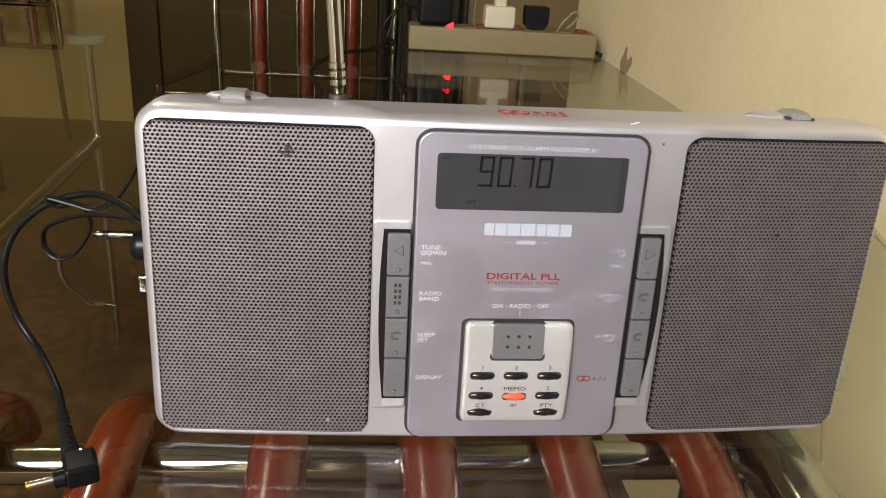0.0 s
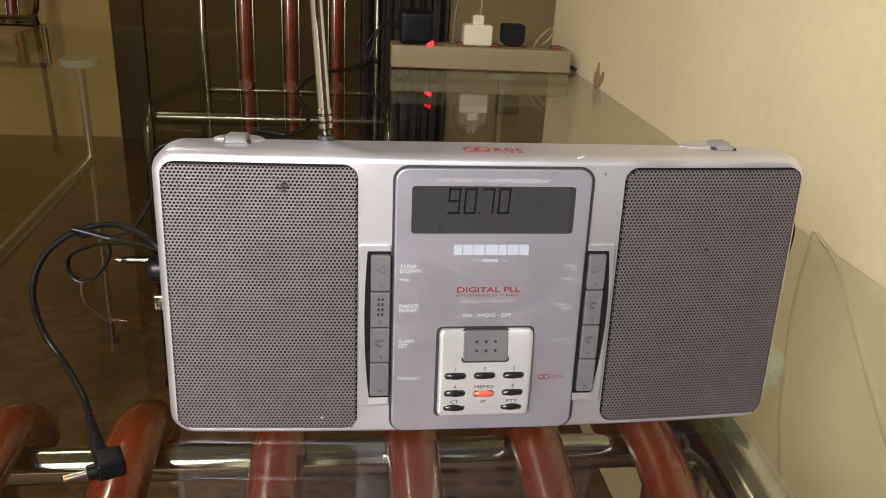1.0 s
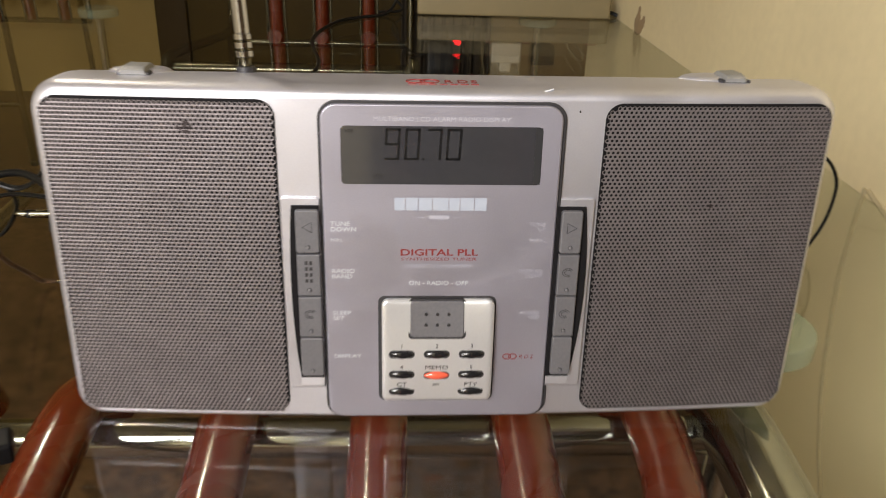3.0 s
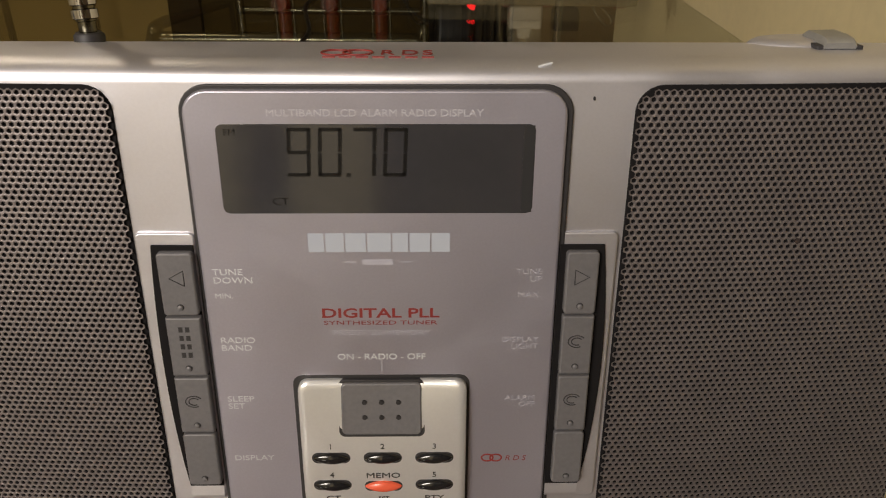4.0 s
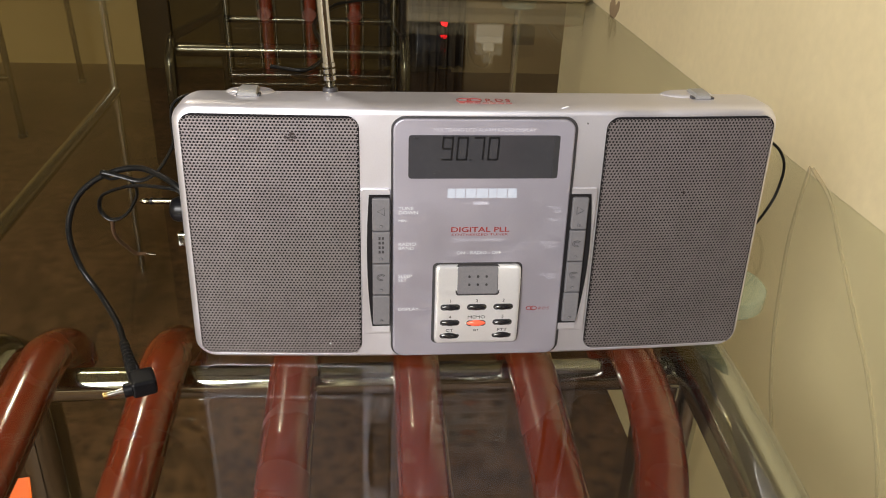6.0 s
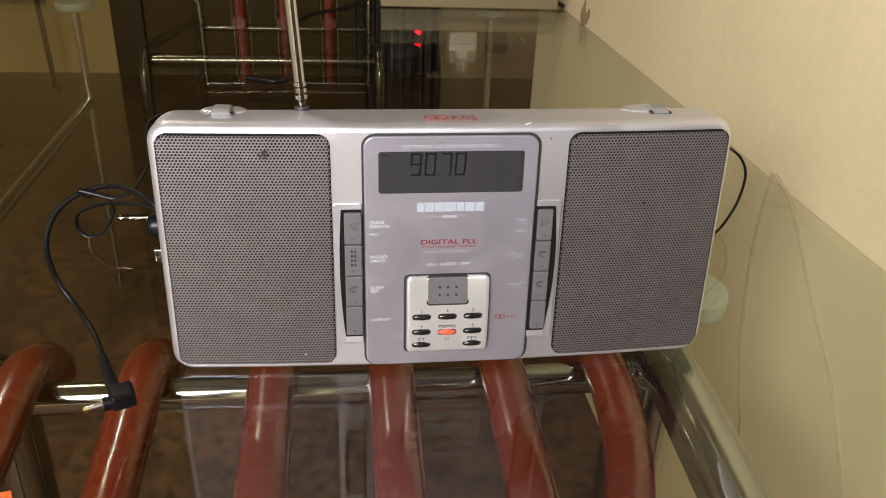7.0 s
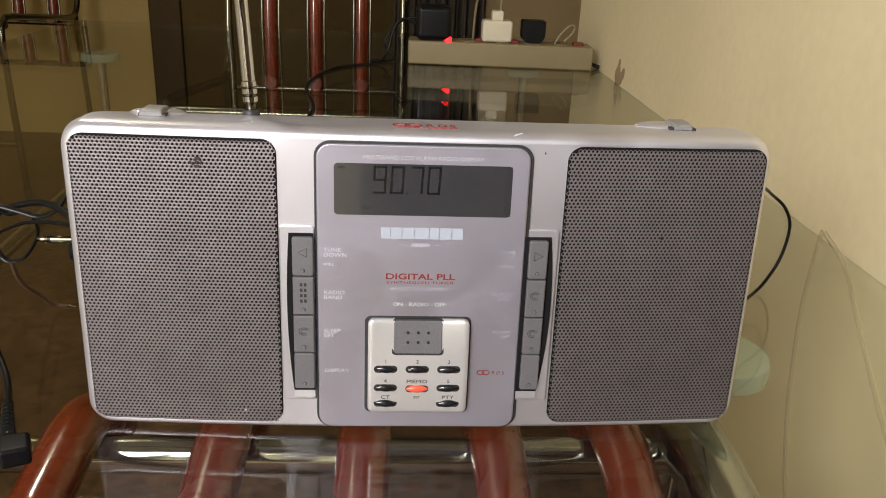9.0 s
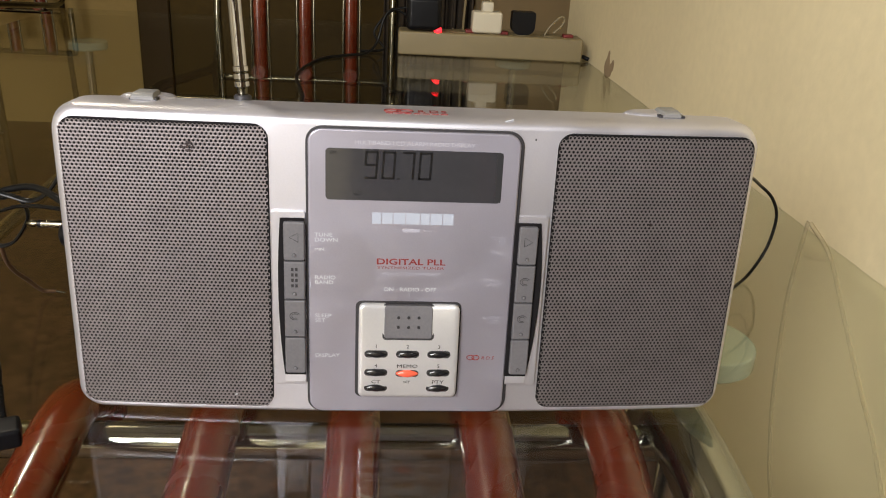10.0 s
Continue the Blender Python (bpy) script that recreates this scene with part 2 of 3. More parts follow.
def text_mesh(name, words, size, mat, parent, x, y, z, align="LEFT", depth=0.00006, shear=0.0, stretch=1.0, m=None, label="", bold=0.0):
    cu = bpy.data.curves.new(name, "FONT")
    cu.body, cu.size, cu.extrude, cu.align_x, cu.shear = words, size, depth, align, shear
    cu.space_line = 0.95
    cu.offset = size * bold
    cu.resolution_u = 3
    tmp = bpy.data.objects.new(name + "_curve", cu)
    scene.collection.objects.link(tmp)
    dg = bpy.context.evaluated_depsgraph_get()
    me = bpy.data.meshes.new_from_object(tmp.evaluated_get(dg))
    bpy.data.objects.remove(tmp)
    me.transform((m or pose(x, y, z, 90, 0, 0)) @ Matrix.Diagonal((stretch, 1, 1, 1)))
    me.materials.clear()
    me.materials.append(mat)
    ob = new(name, me)
    ob.parent = parent
    if label:
        ob["label"] = label
    return ob


# ---- room ----
def setting(name, bm, mat, label, category, smooth=False):
    return tagged(part(name, bm, mat, None, "", smooth), label, category, "", "structure")


FAR, BACK, LEFT = 2.45, -1.9, -2.3
setting("floor", box_bm(LEFT - 0.2, 2.0, BACK - 0.2, FAR + 0.2, FLOOR - 0.1, FLOOR), FLOORMAT, "speckled brown floor under the glass table", "floor")
setting("ceiling", box_bm(LEFT - 0.2, 2.0, BACK - 0.2, FAR + 0.2, CEILING, CEILING + 0.1), CEIL, "plain off-white ceiling", "ceiling")
setting("wall_east", box_bm(WALL_X, WALL_X + 0.15, -0.12, 1.15, FLOOR, CEILING, 0.006), WALL, "cream painted plaster wall beside the table", "wall", True)
setting("wall_far_east", box_bm(1.8, 1.95, BACK, FAR, FLOOR, CEILING), WALL, "plain cream wall", "wall")
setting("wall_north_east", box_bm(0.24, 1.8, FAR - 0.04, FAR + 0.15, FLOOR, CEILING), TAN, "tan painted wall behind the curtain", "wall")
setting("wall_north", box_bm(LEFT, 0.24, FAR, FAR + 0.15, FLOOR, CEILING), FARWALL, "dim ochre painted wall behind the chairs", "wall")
setting("wall_west", box_bm(LEFT - 0.15, LEFT, BACK, FAR, FLOOR, CEILING), WALL, "plain cream wall", "wall")
setting("wall_south_west", box_bm(LEFT, -0.1, BACK - 0.15, BACK, FLOOR, CEILING), WALL, "plain cream wall", "wall")
# Unseen dark walls, added so that the radio's reflections stay dark.
setting("wall_south_east", box_bm(-0.1, 1.8, BACK - 0.15, BACK, FLOOR, CEILING), DARKWOOD, "unseen dark brown wall, added to darken reflections", "wall")
setting("wall_return", box_bm(WALL_X, 0.9, -0.19, -0.121, FLOOR, CEILING), DARKWOOD, "unseen dark facing added on the end of the cream wall to darken reflections", "wall")
setting("wall_recess", box_bm(0.75, 0.9, BACK, -0.19, FLOOR, CEILING), DARKWOOD, "unseen dark brown wall, added to darken reflections", "wall")

# ---- glass table ----
table = thing("glass_table", pose(0, 0, 0), "clear glass dining table on disc-topped legs against a cream wall", "table")
TX0, TX1, TY0, TY1 = -0.62, WALL_X - 0.0012, -0.36, 1.31
top = part("glass_top", box_bm(TX0, TX1, TY0, TY1, -0.010, 0.0, 0.002), GLASS, table, "clear greenish glass top", False)
top.data.materials.append(UNDERSIDE)
for p in top.data.polygons:
    p.material_index = 0 if p.normal.z > 0.9 else 1
for lx, ly in ((0.172, 0.084), (-0.472, 1.015), (-0.455, 0.02), (0.20, 1.02)):
    leg = part("leg", tube_bm([(lx, ly, z) for z in (-0.023, -0.2, -0.4, FLOOR)], 0.006, 14), STEEL, table, "slim steel leg")
    bm = tube_bm([(lx, ly, z) for z in (-0.0105, -0.0120, -0.0215, -0.0230)], lambda s: 0.029 if 0.1 < s < 0.9 else 0.0275, 40)
    part("support_disc", bm, DISC, leg, "pale green translucent support disc")
part("rail", tube_bm([(-0.472, 1.015, -0.176), (-0.472, 0.5, -0.187), (-0.470, 0.03, -0.197)], 0.0092, 16), STEEL, table, "dull steel rail under the glass")


# ---- chairs ----
def slat_chair(m, label, group, slat_xs, half, tube=0.008, metal=CHROME, back_top=0.25, back_xs=None, bow_last=0.0, short_seat=False):
    """A chair with padded slats for seat and back on a chrome frame. The seat's front edge lies at y = 0.10, its back at y = -0.42."""
    ch = thing("slat_chair", m, label, "chair", group)
    for i, x in enumerate(slat_xs):
        line = smooth_line([(x, -0.40, -0.115), (x, -0.2, -0.088), (x, 0.0, -0.060), (x, 0.065, -0.0525), (x, 0.096, -0.061), (x, 0.109, -0.072), (x, 0.114, -0.084)], 6)
        if short_seat:
            line = [q for q in line if q.y < -0.34]
        if bow_last and i == len(slat_xs) - 1:
            line = [q + Vector((bow_last * (q.y - 0.06 + 6.0 * (0.06 - q.y) * max(0.0, q.y + 0.14)), 0, 0)) if q.y < 0.06 else q for q in line]
        part("seat_slat", tube_bm(line, lambda s: 0.0145, 16, 0.85), VINYL, ch, "red-brown padded vinyl seat slat")
    for s in (-1, 1):
        x = s * half
        line = smooth_line([(x, -0.425 - 0.06 * back_top, back_top), (x, -0.432, 0.13), (x, -0.415, 0.0), (x, -0.37, -0.095), (x, -0.2, -0.086), (x, 0.04, -0.059),
                            (x, 0.085, -0.068), (x, 0.105, -0.11), (x, 0.10, -0.3), (x, 0.09, FLOOR + 0.006)], 7)
        part("side_frame", tube_bm(line, tube, 18), metal, ch, "bent chrome tube")
        part("rear_leg", tube_bm([(x, -0.37, -0.095), (x, -0.39, -0.3), (x, -0.41, FLOOR + 0.006)], tube, 14), metal, ch, "chrome tube leg")
        for y in (0.09, -0.41):
            part("foot", tube_bm([(x, y, FLOOR + 0.012), (x, y, FLOOR)], tube + 0.004, 14), RUBBER, ch, "black rubber foot")
    part("front_bar", tube_bm([(-half, 0.072, -0.073), (0, 0.072, -0.073), (half, 0.072, -0.073)], 0.0105, 16), metal, ch, "chrome cross bar")
    part("lower_bar", tube_bm([(-half, 0.10, -0.36), (0, 0.10, -0.36), (half, 0.10, -0.36)], 0.008, 12), metal, ch, "chrome cross bar")
    part("rear_bar", tube_bm([(-half, -0.40, -0.128), (half, -0.40, -0.128)], 0.0075, 16), metal, ch, "chrome cross bar")
    for x in back_xs or slat_xs:
        line = smooth_line([(x, -0.402, -0.11), (x, -0.418, 0.03), (x, -0.432, 0.13), (x, -0.425 - 0.06 * back_top, back_top)], 6)
        part("back_slat", tube_bm(line, 0.0145, 14, 0.7), VINYL, ch, "red-brown padded vinyl back slat")
        for s in (-1, 1):
            part("slat_edge", tube_bm([q + Vector((s * 0.0165, 0.004, 0)) for q in line], 0.0032, 8), metal, ch, "thin chrome edge")
    z = back_top + 0.004
    part("top_bar", tube_bm([(-half, -0.425 - 0.06 * back_top, z), (0, -0.43 - 0.06 * back_top, z), (half, -0.425 - 0.06 * back_top, z)], tube, 14), metal, ch, "chrome top bar")
    return ch


near = slat_chair(pose(-0.06, 0, 0), "chrome chair with red-brown padded seat slats, tucked under the glass table", "chairs round the table",
                  [-0.188, -0.116, -0.038, 0.036, 0.107, 0.174], 0.219, 0.0185, back_top=0.245, back_xs=[-0.15, -0.05, 0.05, 0.15], bow_last=0.30)
# DULL frames here: the shade under the table is put into the metal's colour.
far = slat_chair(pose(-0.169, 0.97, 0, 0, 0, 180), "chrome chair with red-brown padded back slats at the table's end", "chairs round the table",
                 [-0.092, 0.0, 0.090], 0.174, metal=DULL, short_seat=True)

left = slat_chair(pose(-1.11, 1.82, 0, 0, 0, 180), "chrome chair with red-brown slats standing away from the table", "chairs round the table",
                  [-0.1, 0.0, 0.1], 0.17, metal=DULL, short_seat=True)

# ---- portable radio ----
RW, RH, BULGE, LEAN_BACK = 0.1428, 0.1345, 0.0055, 3.6
radio = thing("portable_radio", pose(0, -0.0056, 0.0009, -LEAN_BACK, -0.3, 0) @ Matrix.Diagonal((1, 1, 0.974, 1)),
              "silver portable radio with two perforated speaker grills, standing on the glass", "radio")


def bow(x):
    """How far the front stands out at x."""
    return -BULGE * (1 - (x / RW) ** 2)


def shell_profile(d, side=1.0):
    """The shell's outline drawn in by d, and by a share of it at the sides."""
    e = d * side
    return outline(-0.1400 + e, 0.1424 - e, 0.0 + d * 0.6, RH - d, 0.0110 - d * 0.4, 0.010 - d * 0.4, n=8, mid=16)


bm = slab_bm([(0.0, shell_profile(0.0048)), (0.0003, shell_profile(0.0032)), (0.0011, shell_profile(0.0018)), (0.0028, shell_profile(0.0007)), (0.0055, shell_profile(0.0)),
              (0.018, shell_profile(0.0)), (0.024, shell_profile(0.0008, 0.4)), (0.030, shell_profile(0.0030, 0.4)), (0.0355, shell_profile(0.0068, 0.4)), (0.040, shell_profile(0.0125, 0.4))], None)
for v in bm.verts:
    w = max(0.0, 1 - v.co.y / 0.022)
    v.co.y += bow(v.co.x) * w
    if v.co.z < 0.004:
        v.co.z += max(0.0, v.co.y) * math.tan(radians(LEAN_BACK)) + 0.0002
body = part("body", bm, SILVER, radio)


def grill(x0, x1, z0, z1, r, lift, label):
    """Perforated sheet: one hexagonal cell with a hole for each perforation."""
    pitch, hole = 0.00168, 0.00060
    verts, faces = [], []
    row = pitch * 0.866
    n_rows = int((z1 - z0) / row)
    R = pitch / math.sqrt(3)
    ax = [(math.sin(math.pi / 3 * k), math.cos(math.pi / 3 * k)) for k in range(6)]
    for j in range(n_rows):
        z = z0 + row * (j + 0.5) + ((z1 - z0) - n_rows * row) * 0.5
        for i in range(int((x1 - x0) / pitch)):
            x = x0 + pitch * (i + 0.5 + 0.5 * (j % 2))
            dx = max(x0 + r - x, x - (x1 - r), 0)
            dz = max(z0 + r - z, z - (z1 - r), 0)
            if dx * dx + dz * dz > (r - 0.0002) ** 2 or x > x1 - 0.0003:
                continue
            o = len(verts)
            y = bow(x) - lift
            for c, s in ax:
                verts.append((x + R * c, y, z + R * s))
            for c, s in ax:
                verts.append((x + hole * c, y + 0.00006, z + hole * s))
            for c, s in ax:
                verts.append((x + hole * c, y + 0.00055, z + hole * s))
            for k in range(6):
                q = (k + 1) % 6
                faces.append((o + k, o + q, o + 6 + q, o + 6 + k))
                faces.append((o + 6 + k, o + 6 + q, o + 12 + q, o + 12 + k))
    me = bpy.data.meshes.new("perforated_sheet")
    me.from_pydata(verts, [], faces)
    me.materials.append(GRILL)
    ob = new("perforated_sheet", me)
    return tagged(ob, label, "", "", "stuff")


for x0, x1 in ((-0.1356, -0.0566), (0.0572, 0.1388)):
    z0, z1 = 0.0044, 0.1289
    backing = part("speaker_grill", plate_bm(x0 - 0.0002, x1 + 0.0003, z0 - 0.0004, z1 + 0.0005, 0.0060, -0.0004, 0.003, 0.0002, bow), DARK, radio, "dark backing round a perforated speaker grill")
    sheet = grill(x0, x1, z0, z1, 0.0056, 0.0012, "grey perforated metal sheet")
    sheet.parent = backing
    if x0 < 0:
        # Small dark brown spots scattered over the dented patch.
        rng = random.Random(3)
        bm = bmesh.new()
        for q in range(26):
            a, d = rng.uniform(0, 2 * math.pi), 0.0022 * math.sqrt(rng.random())
            xq, zq = -0.0868 + 1.2 * d * math.cos(a), 0.1193 + d * math.sin(a)
            rr = rng.uniform(0.00025, 0.0006)
            ring = [bm.verts.new((xq + rr * math.cos(k * math.pi / 4) * rng.uniform(0.75, 1.2), bow(xq) - 0.00128 - 0.000004 * q, zq + rr * math.sin(k * math.pi / 4))) for k in range(8)]
            bm.faces.new(ring)
        part("dent", bm, GRILL_SPOT, backing, "dark dented patch in the grill")

part("grill_speck", tube_bm([(0.0985, bow(0.0985) - 0.0016, 0.0915), (0.0985, bow(0.0985) - 0.0010, 0.0915)], 0.0007, 9), GRILL_SPOT, radio, "dark speck on the grill")
part("scratch", tube_bm([(0.0355, -0.0032, 0.1331), (0.0372, -0.0030, 0.1335), (0.0386, -0.0026, 0.1338)], 0.0003, 6), WHITE_INK, body, "short pale scratch")
part("chip", tube_bm([(0.0478, bow(0.0478) - 0.0004, 0.1262), (0.0478, bow(0.0478) + 0.0006, 0.1270)], 0.0003, 6), GAP, body, "tiny dark chip")
fleck = part("paint_fleck", tube_bm([(-0.0722, bow(-0.0722) - 0.0010, 0.0100), (-0.0719, bow(-0.072) - 0.0014, 0.0103)], 0.00045, 7), WHITE_INK, radio, "tiny white paint fleck")

# centre panel
PF = -BULGE - 0.0010
panel_gap = part("panel_seam", plate_bm(-0.0420, 0.0434, 0.0022, 0.1297, 0.0064, PF + 0.0006, PF + 0.004, 0.0003), GAP, radio, "dark seam round the panel")
panel = part("front_panel", plate_bm(-0.0410, 0.0420, 0.0030, 0.1287, 0.0056, PF - 0.0006, PF + 0.003, 0.0006), PANEL, radio, "grey lacquered front panel")
lcd = part("display", plate_bm(-0.0342, 0.0352, 0.1000, 0.1212, 0.0016, PF - 0.00072, PF + 0.002, 0.0001), LCD, radio, "dark grey liquid crystal display")
PY = PF - 0.0006
LY = PF - 0.00072


def seg_digit(digit, x, z, w, h):
    """The segments of a seven-segment digit, one by one."""
    on = {"9": "abcdfg", "0": "abcdef", "7": "abc"}[digit]
    t, g, m = 0.00085, 0.00018, z + h / 2
    bars = {"a": (x + g, x + w - g, z + h - t, z + h), "d": (x + g, x + w - g, z, z + t), "g": (x + g, x + w - g, m - t / 2, m + t / 2),
            "f": (x, x + t, m + g, z + h - g), "b": (x + w - t, x + w, m + g, z + h - g),
            "e": (x, x + t, z + g, m - g), "c": (x + w - t, x + w, z + g, m - g)}
    for k in on:
        xa, xb, za, zb = bars[k]
        bm = box_bm(xa, xb, LY - 0.00005, LY + 0.0001, za, zb)
        for v in bm.verts:
            v.co.x += (v.co.z - m) * 0.05
        part("digit_segment", bm, SEGMENT, lcd, "", False)


for d, x in (("9", -0.0191), ("0", -0.0123), ("7", -0.0048), ("0", 0.0020)):
    seg_digit(d, x, 0.1090, 0.0052, 0.0114)
# A strip a little darker than the rest of the display.
part("display_end", box_bm(0.0326, 0.0350, LY - 0.00004, LY + 0.0001, 0.1003, 0.1209), LCD_DARKER, lcd, "darker strip at the right end of the display", False)
part("decimal_point", box_bm(-0.0062, -0.0054, LY - 0.00005, LY + 0.0001, 0.1090, 0.1098), SEGMENT, lcd, "", False)
text_mesh("lettering", "FM", 0.0022, SEGMENT, lcd, -0.0326, LY, 0.1186)
text_mesh("lettering", "CT", 0.0024, SEGMENT, lcd, -0.0232, LY, 0.1022, stretch=1.2)

# printed words
text_mesh("lettering", "MULTIBAND LCD ALARM RADIO DISPLAY", 0.0023, PALE_INK, panel, 0.0003, PY, 0.1229, "CENTER", stretch=1.09)
for k, (w, gap) in enumerate(((0.0036, 0), (0.0042, 0), (0.0047, 0), (0.0054, 0), (0.0036, 0), (0.0047, 0), (0.0042, 0))):
    x = -0.0158 + sum((0.0036, 0.0042, 0.0047, 0.0054, 0.0036, 0.0047, 0.0042)[:k]) + 0.00035 * k
    part("maker_mark", box_bm(x, x + w, PY - 0.00005, PY + 0.0002, 0.0902, 0.0950, 0.0), BLUE_WHITE, panel, "pale block of a maker's mark", False)
part("model_mark", box_bm(-0.0036, 0.0036, PY - 0.00005, PY + 0.0002, 0.0868, 0.0883), FAINT_INK, panel, "pale bar", False)
for s in (-1, 1):
    part("model_mark", box_bm(s * 0.0066 - 0.0014, s * 0.0066 + 0.0014, PY - 0.00005, PY + 0.0002, 0.0874, 0.0877), FAINT_INK, panel, "pale bar", False)
text_mesh("lettering", "DIGITAL PLL", 0.0036, RED_INK, panel, 0.0002, PY, 0.0726, "CENTER", stretch=1.42, bold=0.02)
text_mesh("lettering", "SYNTHESIZED TUNER", 0.0016, RED_INK, panel, 0.0002, PY, 0.0706, "CENTER", stretch=1.75)
text_mesh("lettering", "PRESET 20 MEMORY", 0.0020, FAINT_INK, panel, 0.0004, PY, 0.0676, "CENTER", stretch=1.35)
text_mesh("lettering", "ON - RADIO - OFF", 0.0024, WHITE_INK, panel, 0.0002, PY, 0.0606, "CENTER", stretch=1.1)
part("tick", box_bm(0.00005, 0.0003, PY - 0.00005, PY + 0.0002, 0.0572, 0.0604), FAINT_INK, panel, "", False)
for words, z in (("TUNE\nDOWN", 0.0842), ("MIN.", 0.0780), ("RADIO\nBAND", 0.0655), ("SLEEP\nSET", 0.0482), ("DISPLAY", 0.0296)):
    text_mesh("lettering", words, 0.0023 if len(words) > 4 else 0.0018, WHITE_INK, panel, -0.0386, PY, z, stretch=1.2)
for words, z in (("TUNE\nUP", 0.0842), ("MAX.", 0.0780), ("DISPLAY\nLIGHT", 0.0655), ("ALARM\nOFF", 0.0482)):
    text_mesh("lettering", words, 0.0021, FAINT_INK, panel, 0.0385, PY, z, "RIGHT", stretch=1.15)


def oval_mark(x, z, w, h, mat, parent, m=None):
    """An oval badge of two crossed rings."""
    bm = bmesh.new()
    for dx in (-0.22, 0.22):
        pts = [Vector((x + dx * w + 0.30 * w * math.cos(a), PY, z + 0.5 * h * math.sin(a))) for a in (2 * math.pi * k / 20 for k in range(21))]
        tube_bm(pts, 0.00022, 6, 1.0, bm)
    if m:
        bmesh.ops.transform(bm, matrix=m, verts=bm.verts[:])
    return part("badge", bm, mat, parent, "red oval badge")


oval_mark(0.0280, 0.0299, 0.0050, 0.0022, RED_INK, panel)
text_mesh("lettering", "R D S", 0.0023, RED_INK, panel, 0.0314, PY, 0.0290, shear=0.2)

# keypad
pad_seam = part("keypad_seam", plate_bm(-0.0219, 0.0219, 0.0105, 0.0561, 0.0026, PY - 0.0001, PY + 0.002, 0.0001), GAP, radio, "dark seam round the keypad")


def dome(z):
    """How far the keypad stands out at height z."""
    return 0.0026 * max(0.0, 1 - ((z - 0.0290) / 0.0258) ** 2) ** 0.8


def keypad_bm(x0, x1, z0, z1, radius, nx=22, nz=28):
    """A bowed plate with rounded corners, its upper corners flaring forward beside the switch."""
    bm = bmesh.new()
    mid, half = (x0 + x1) / 2, (x1 - x0) / 2
    us = [math.sin(math.pi / 2 * (2 * i / nx - 1)) for i in range(nx + 1)]
    vs = [0.5 + 0.5 * math.sin(math.pi / 2 * (2 * k / nz - 1)) for k in range(nz + 1)]
    grid = []
    for v in vs:
        z = z0 + (z1 - z0) * v
        d = max(0.0, radius - min(z - z0, z1 - z))
        w = half - (radius - math.sqrt(max(0.0, radius ** 2 - d ** 2)))
        rim_z = max(0.0, 1 - min(z - z0, z1 - z) / 0.0012)
        row = []
        for u in us:
            x = mid + w * u
            rim = max(rim_z, max(0.0, 1 - (w - abs(x - mid)) / 0.0012))
            flare = 0.0013 * u * u * max(0.0, (v - 0.5) / 0.5) ** 1.5
            row.append(bm.verts.new((x, PY - 0.0011 - dome(z) - flare + 0.0008 * rim ** 2, z)))
        grid.append(row)
    for a, b in zip(grid, grid[1:]):
        for k in range(nx):
            bm.faces.new((a[k], a[k + 1], b[k + 1], b[k]))
    ring = grid[0] + [row[-1] for row in grid[1:-1]] + grid[-1][::-1] + [row[0] for row in grid[-2:0:-1]]
    behind = [bm.verts.new((v.co.x, PY + 0.001, v.co.z)) for v in ring]
    for k in range(len(ring)):
        q = (k + 1) % len(ring)
        bm.faces.new((ring[k], ring[q], behind[q], behind[k]))
    bmesh.ops.recalc_face_normals(bm, faces=bm.faces[:])
    return bm


bm = keypad_bm(-0.0205, 0.0211, 0.0115, 0.0552, 0.0024)
pad = part("keypad", bm, PAD, radio, "pale silver keypad plate")
KY = PY - 0.0011
def on_dome(bm):
    for v in bm.verts:
        if v.co.y < PY - 0.0005:
            v.co.y -= dome(v.co.z)
    return bm


part("switch_seam", on_dome(plate_bm(-0.0107, 0.0107, 0.0396, 0.0553, 0.0016, KY - 0.0002, KY + 0.001, 0.0001)), GAP, pad)
switch = part("power_switch", on_dome(plate_bm(-0.0100, 0.0100, 0.0404, 0.0547, 0.0014, KY - 0.0007, KY + 0.001, 0.0005)), KEY, radio, "grey ridged power switch")
for i in range(3):
    for j in range(2):
        x, z = -0.0042 + 0.0042 * i, 0.0455 + 0.0042 * j
        part("dimple", tube_bm([(x, KY - 0.00085 - dome(z), z), (x, KY - dome(z), z)], 0.00062, 10), GAP, switch)


def oval_button(x, z, mat, label):
    part("button_seat", plate_bm(x - 0.0049, x + 0.0049, z - 0.0017, z + 0.0017, 0.0017, KY - dome(z) - 0.00006, KY + 0.0005, 0.0001, mid=4), GAP, pad)
    bm = bmesh.new()
    bmesh.ops.create_uvsphere(bm, u_segments=20, v_segments=10, radius=1)
    for v in bm.verts:
        v.co = (x + v.co.x * 0.0048, KY - dome(z) + v.co.y * 0.0013, z + v.co.z * 0.00175 * (1 - 0.35 * v.co.x ** 2) + 0.0002 * v.co.x * (1 if x > 0.005 else -1 if x < -0.005 else 0))
    part("button", bm, mat, radio, label)


for x, z in ((-0.0131, 0.0330), (0, 0.0330), (0.0131, 0.0330), (-0.0131, 0.0242), (0.0131, 0.0242), (-0.0131, 0.0165), (0.0131, 0.0165)):
    oval_button(x, z, BUTTON, "glossy black oval button")
oval_button(0, 0.0238, RED_BUTTON, "glossy red oval button")
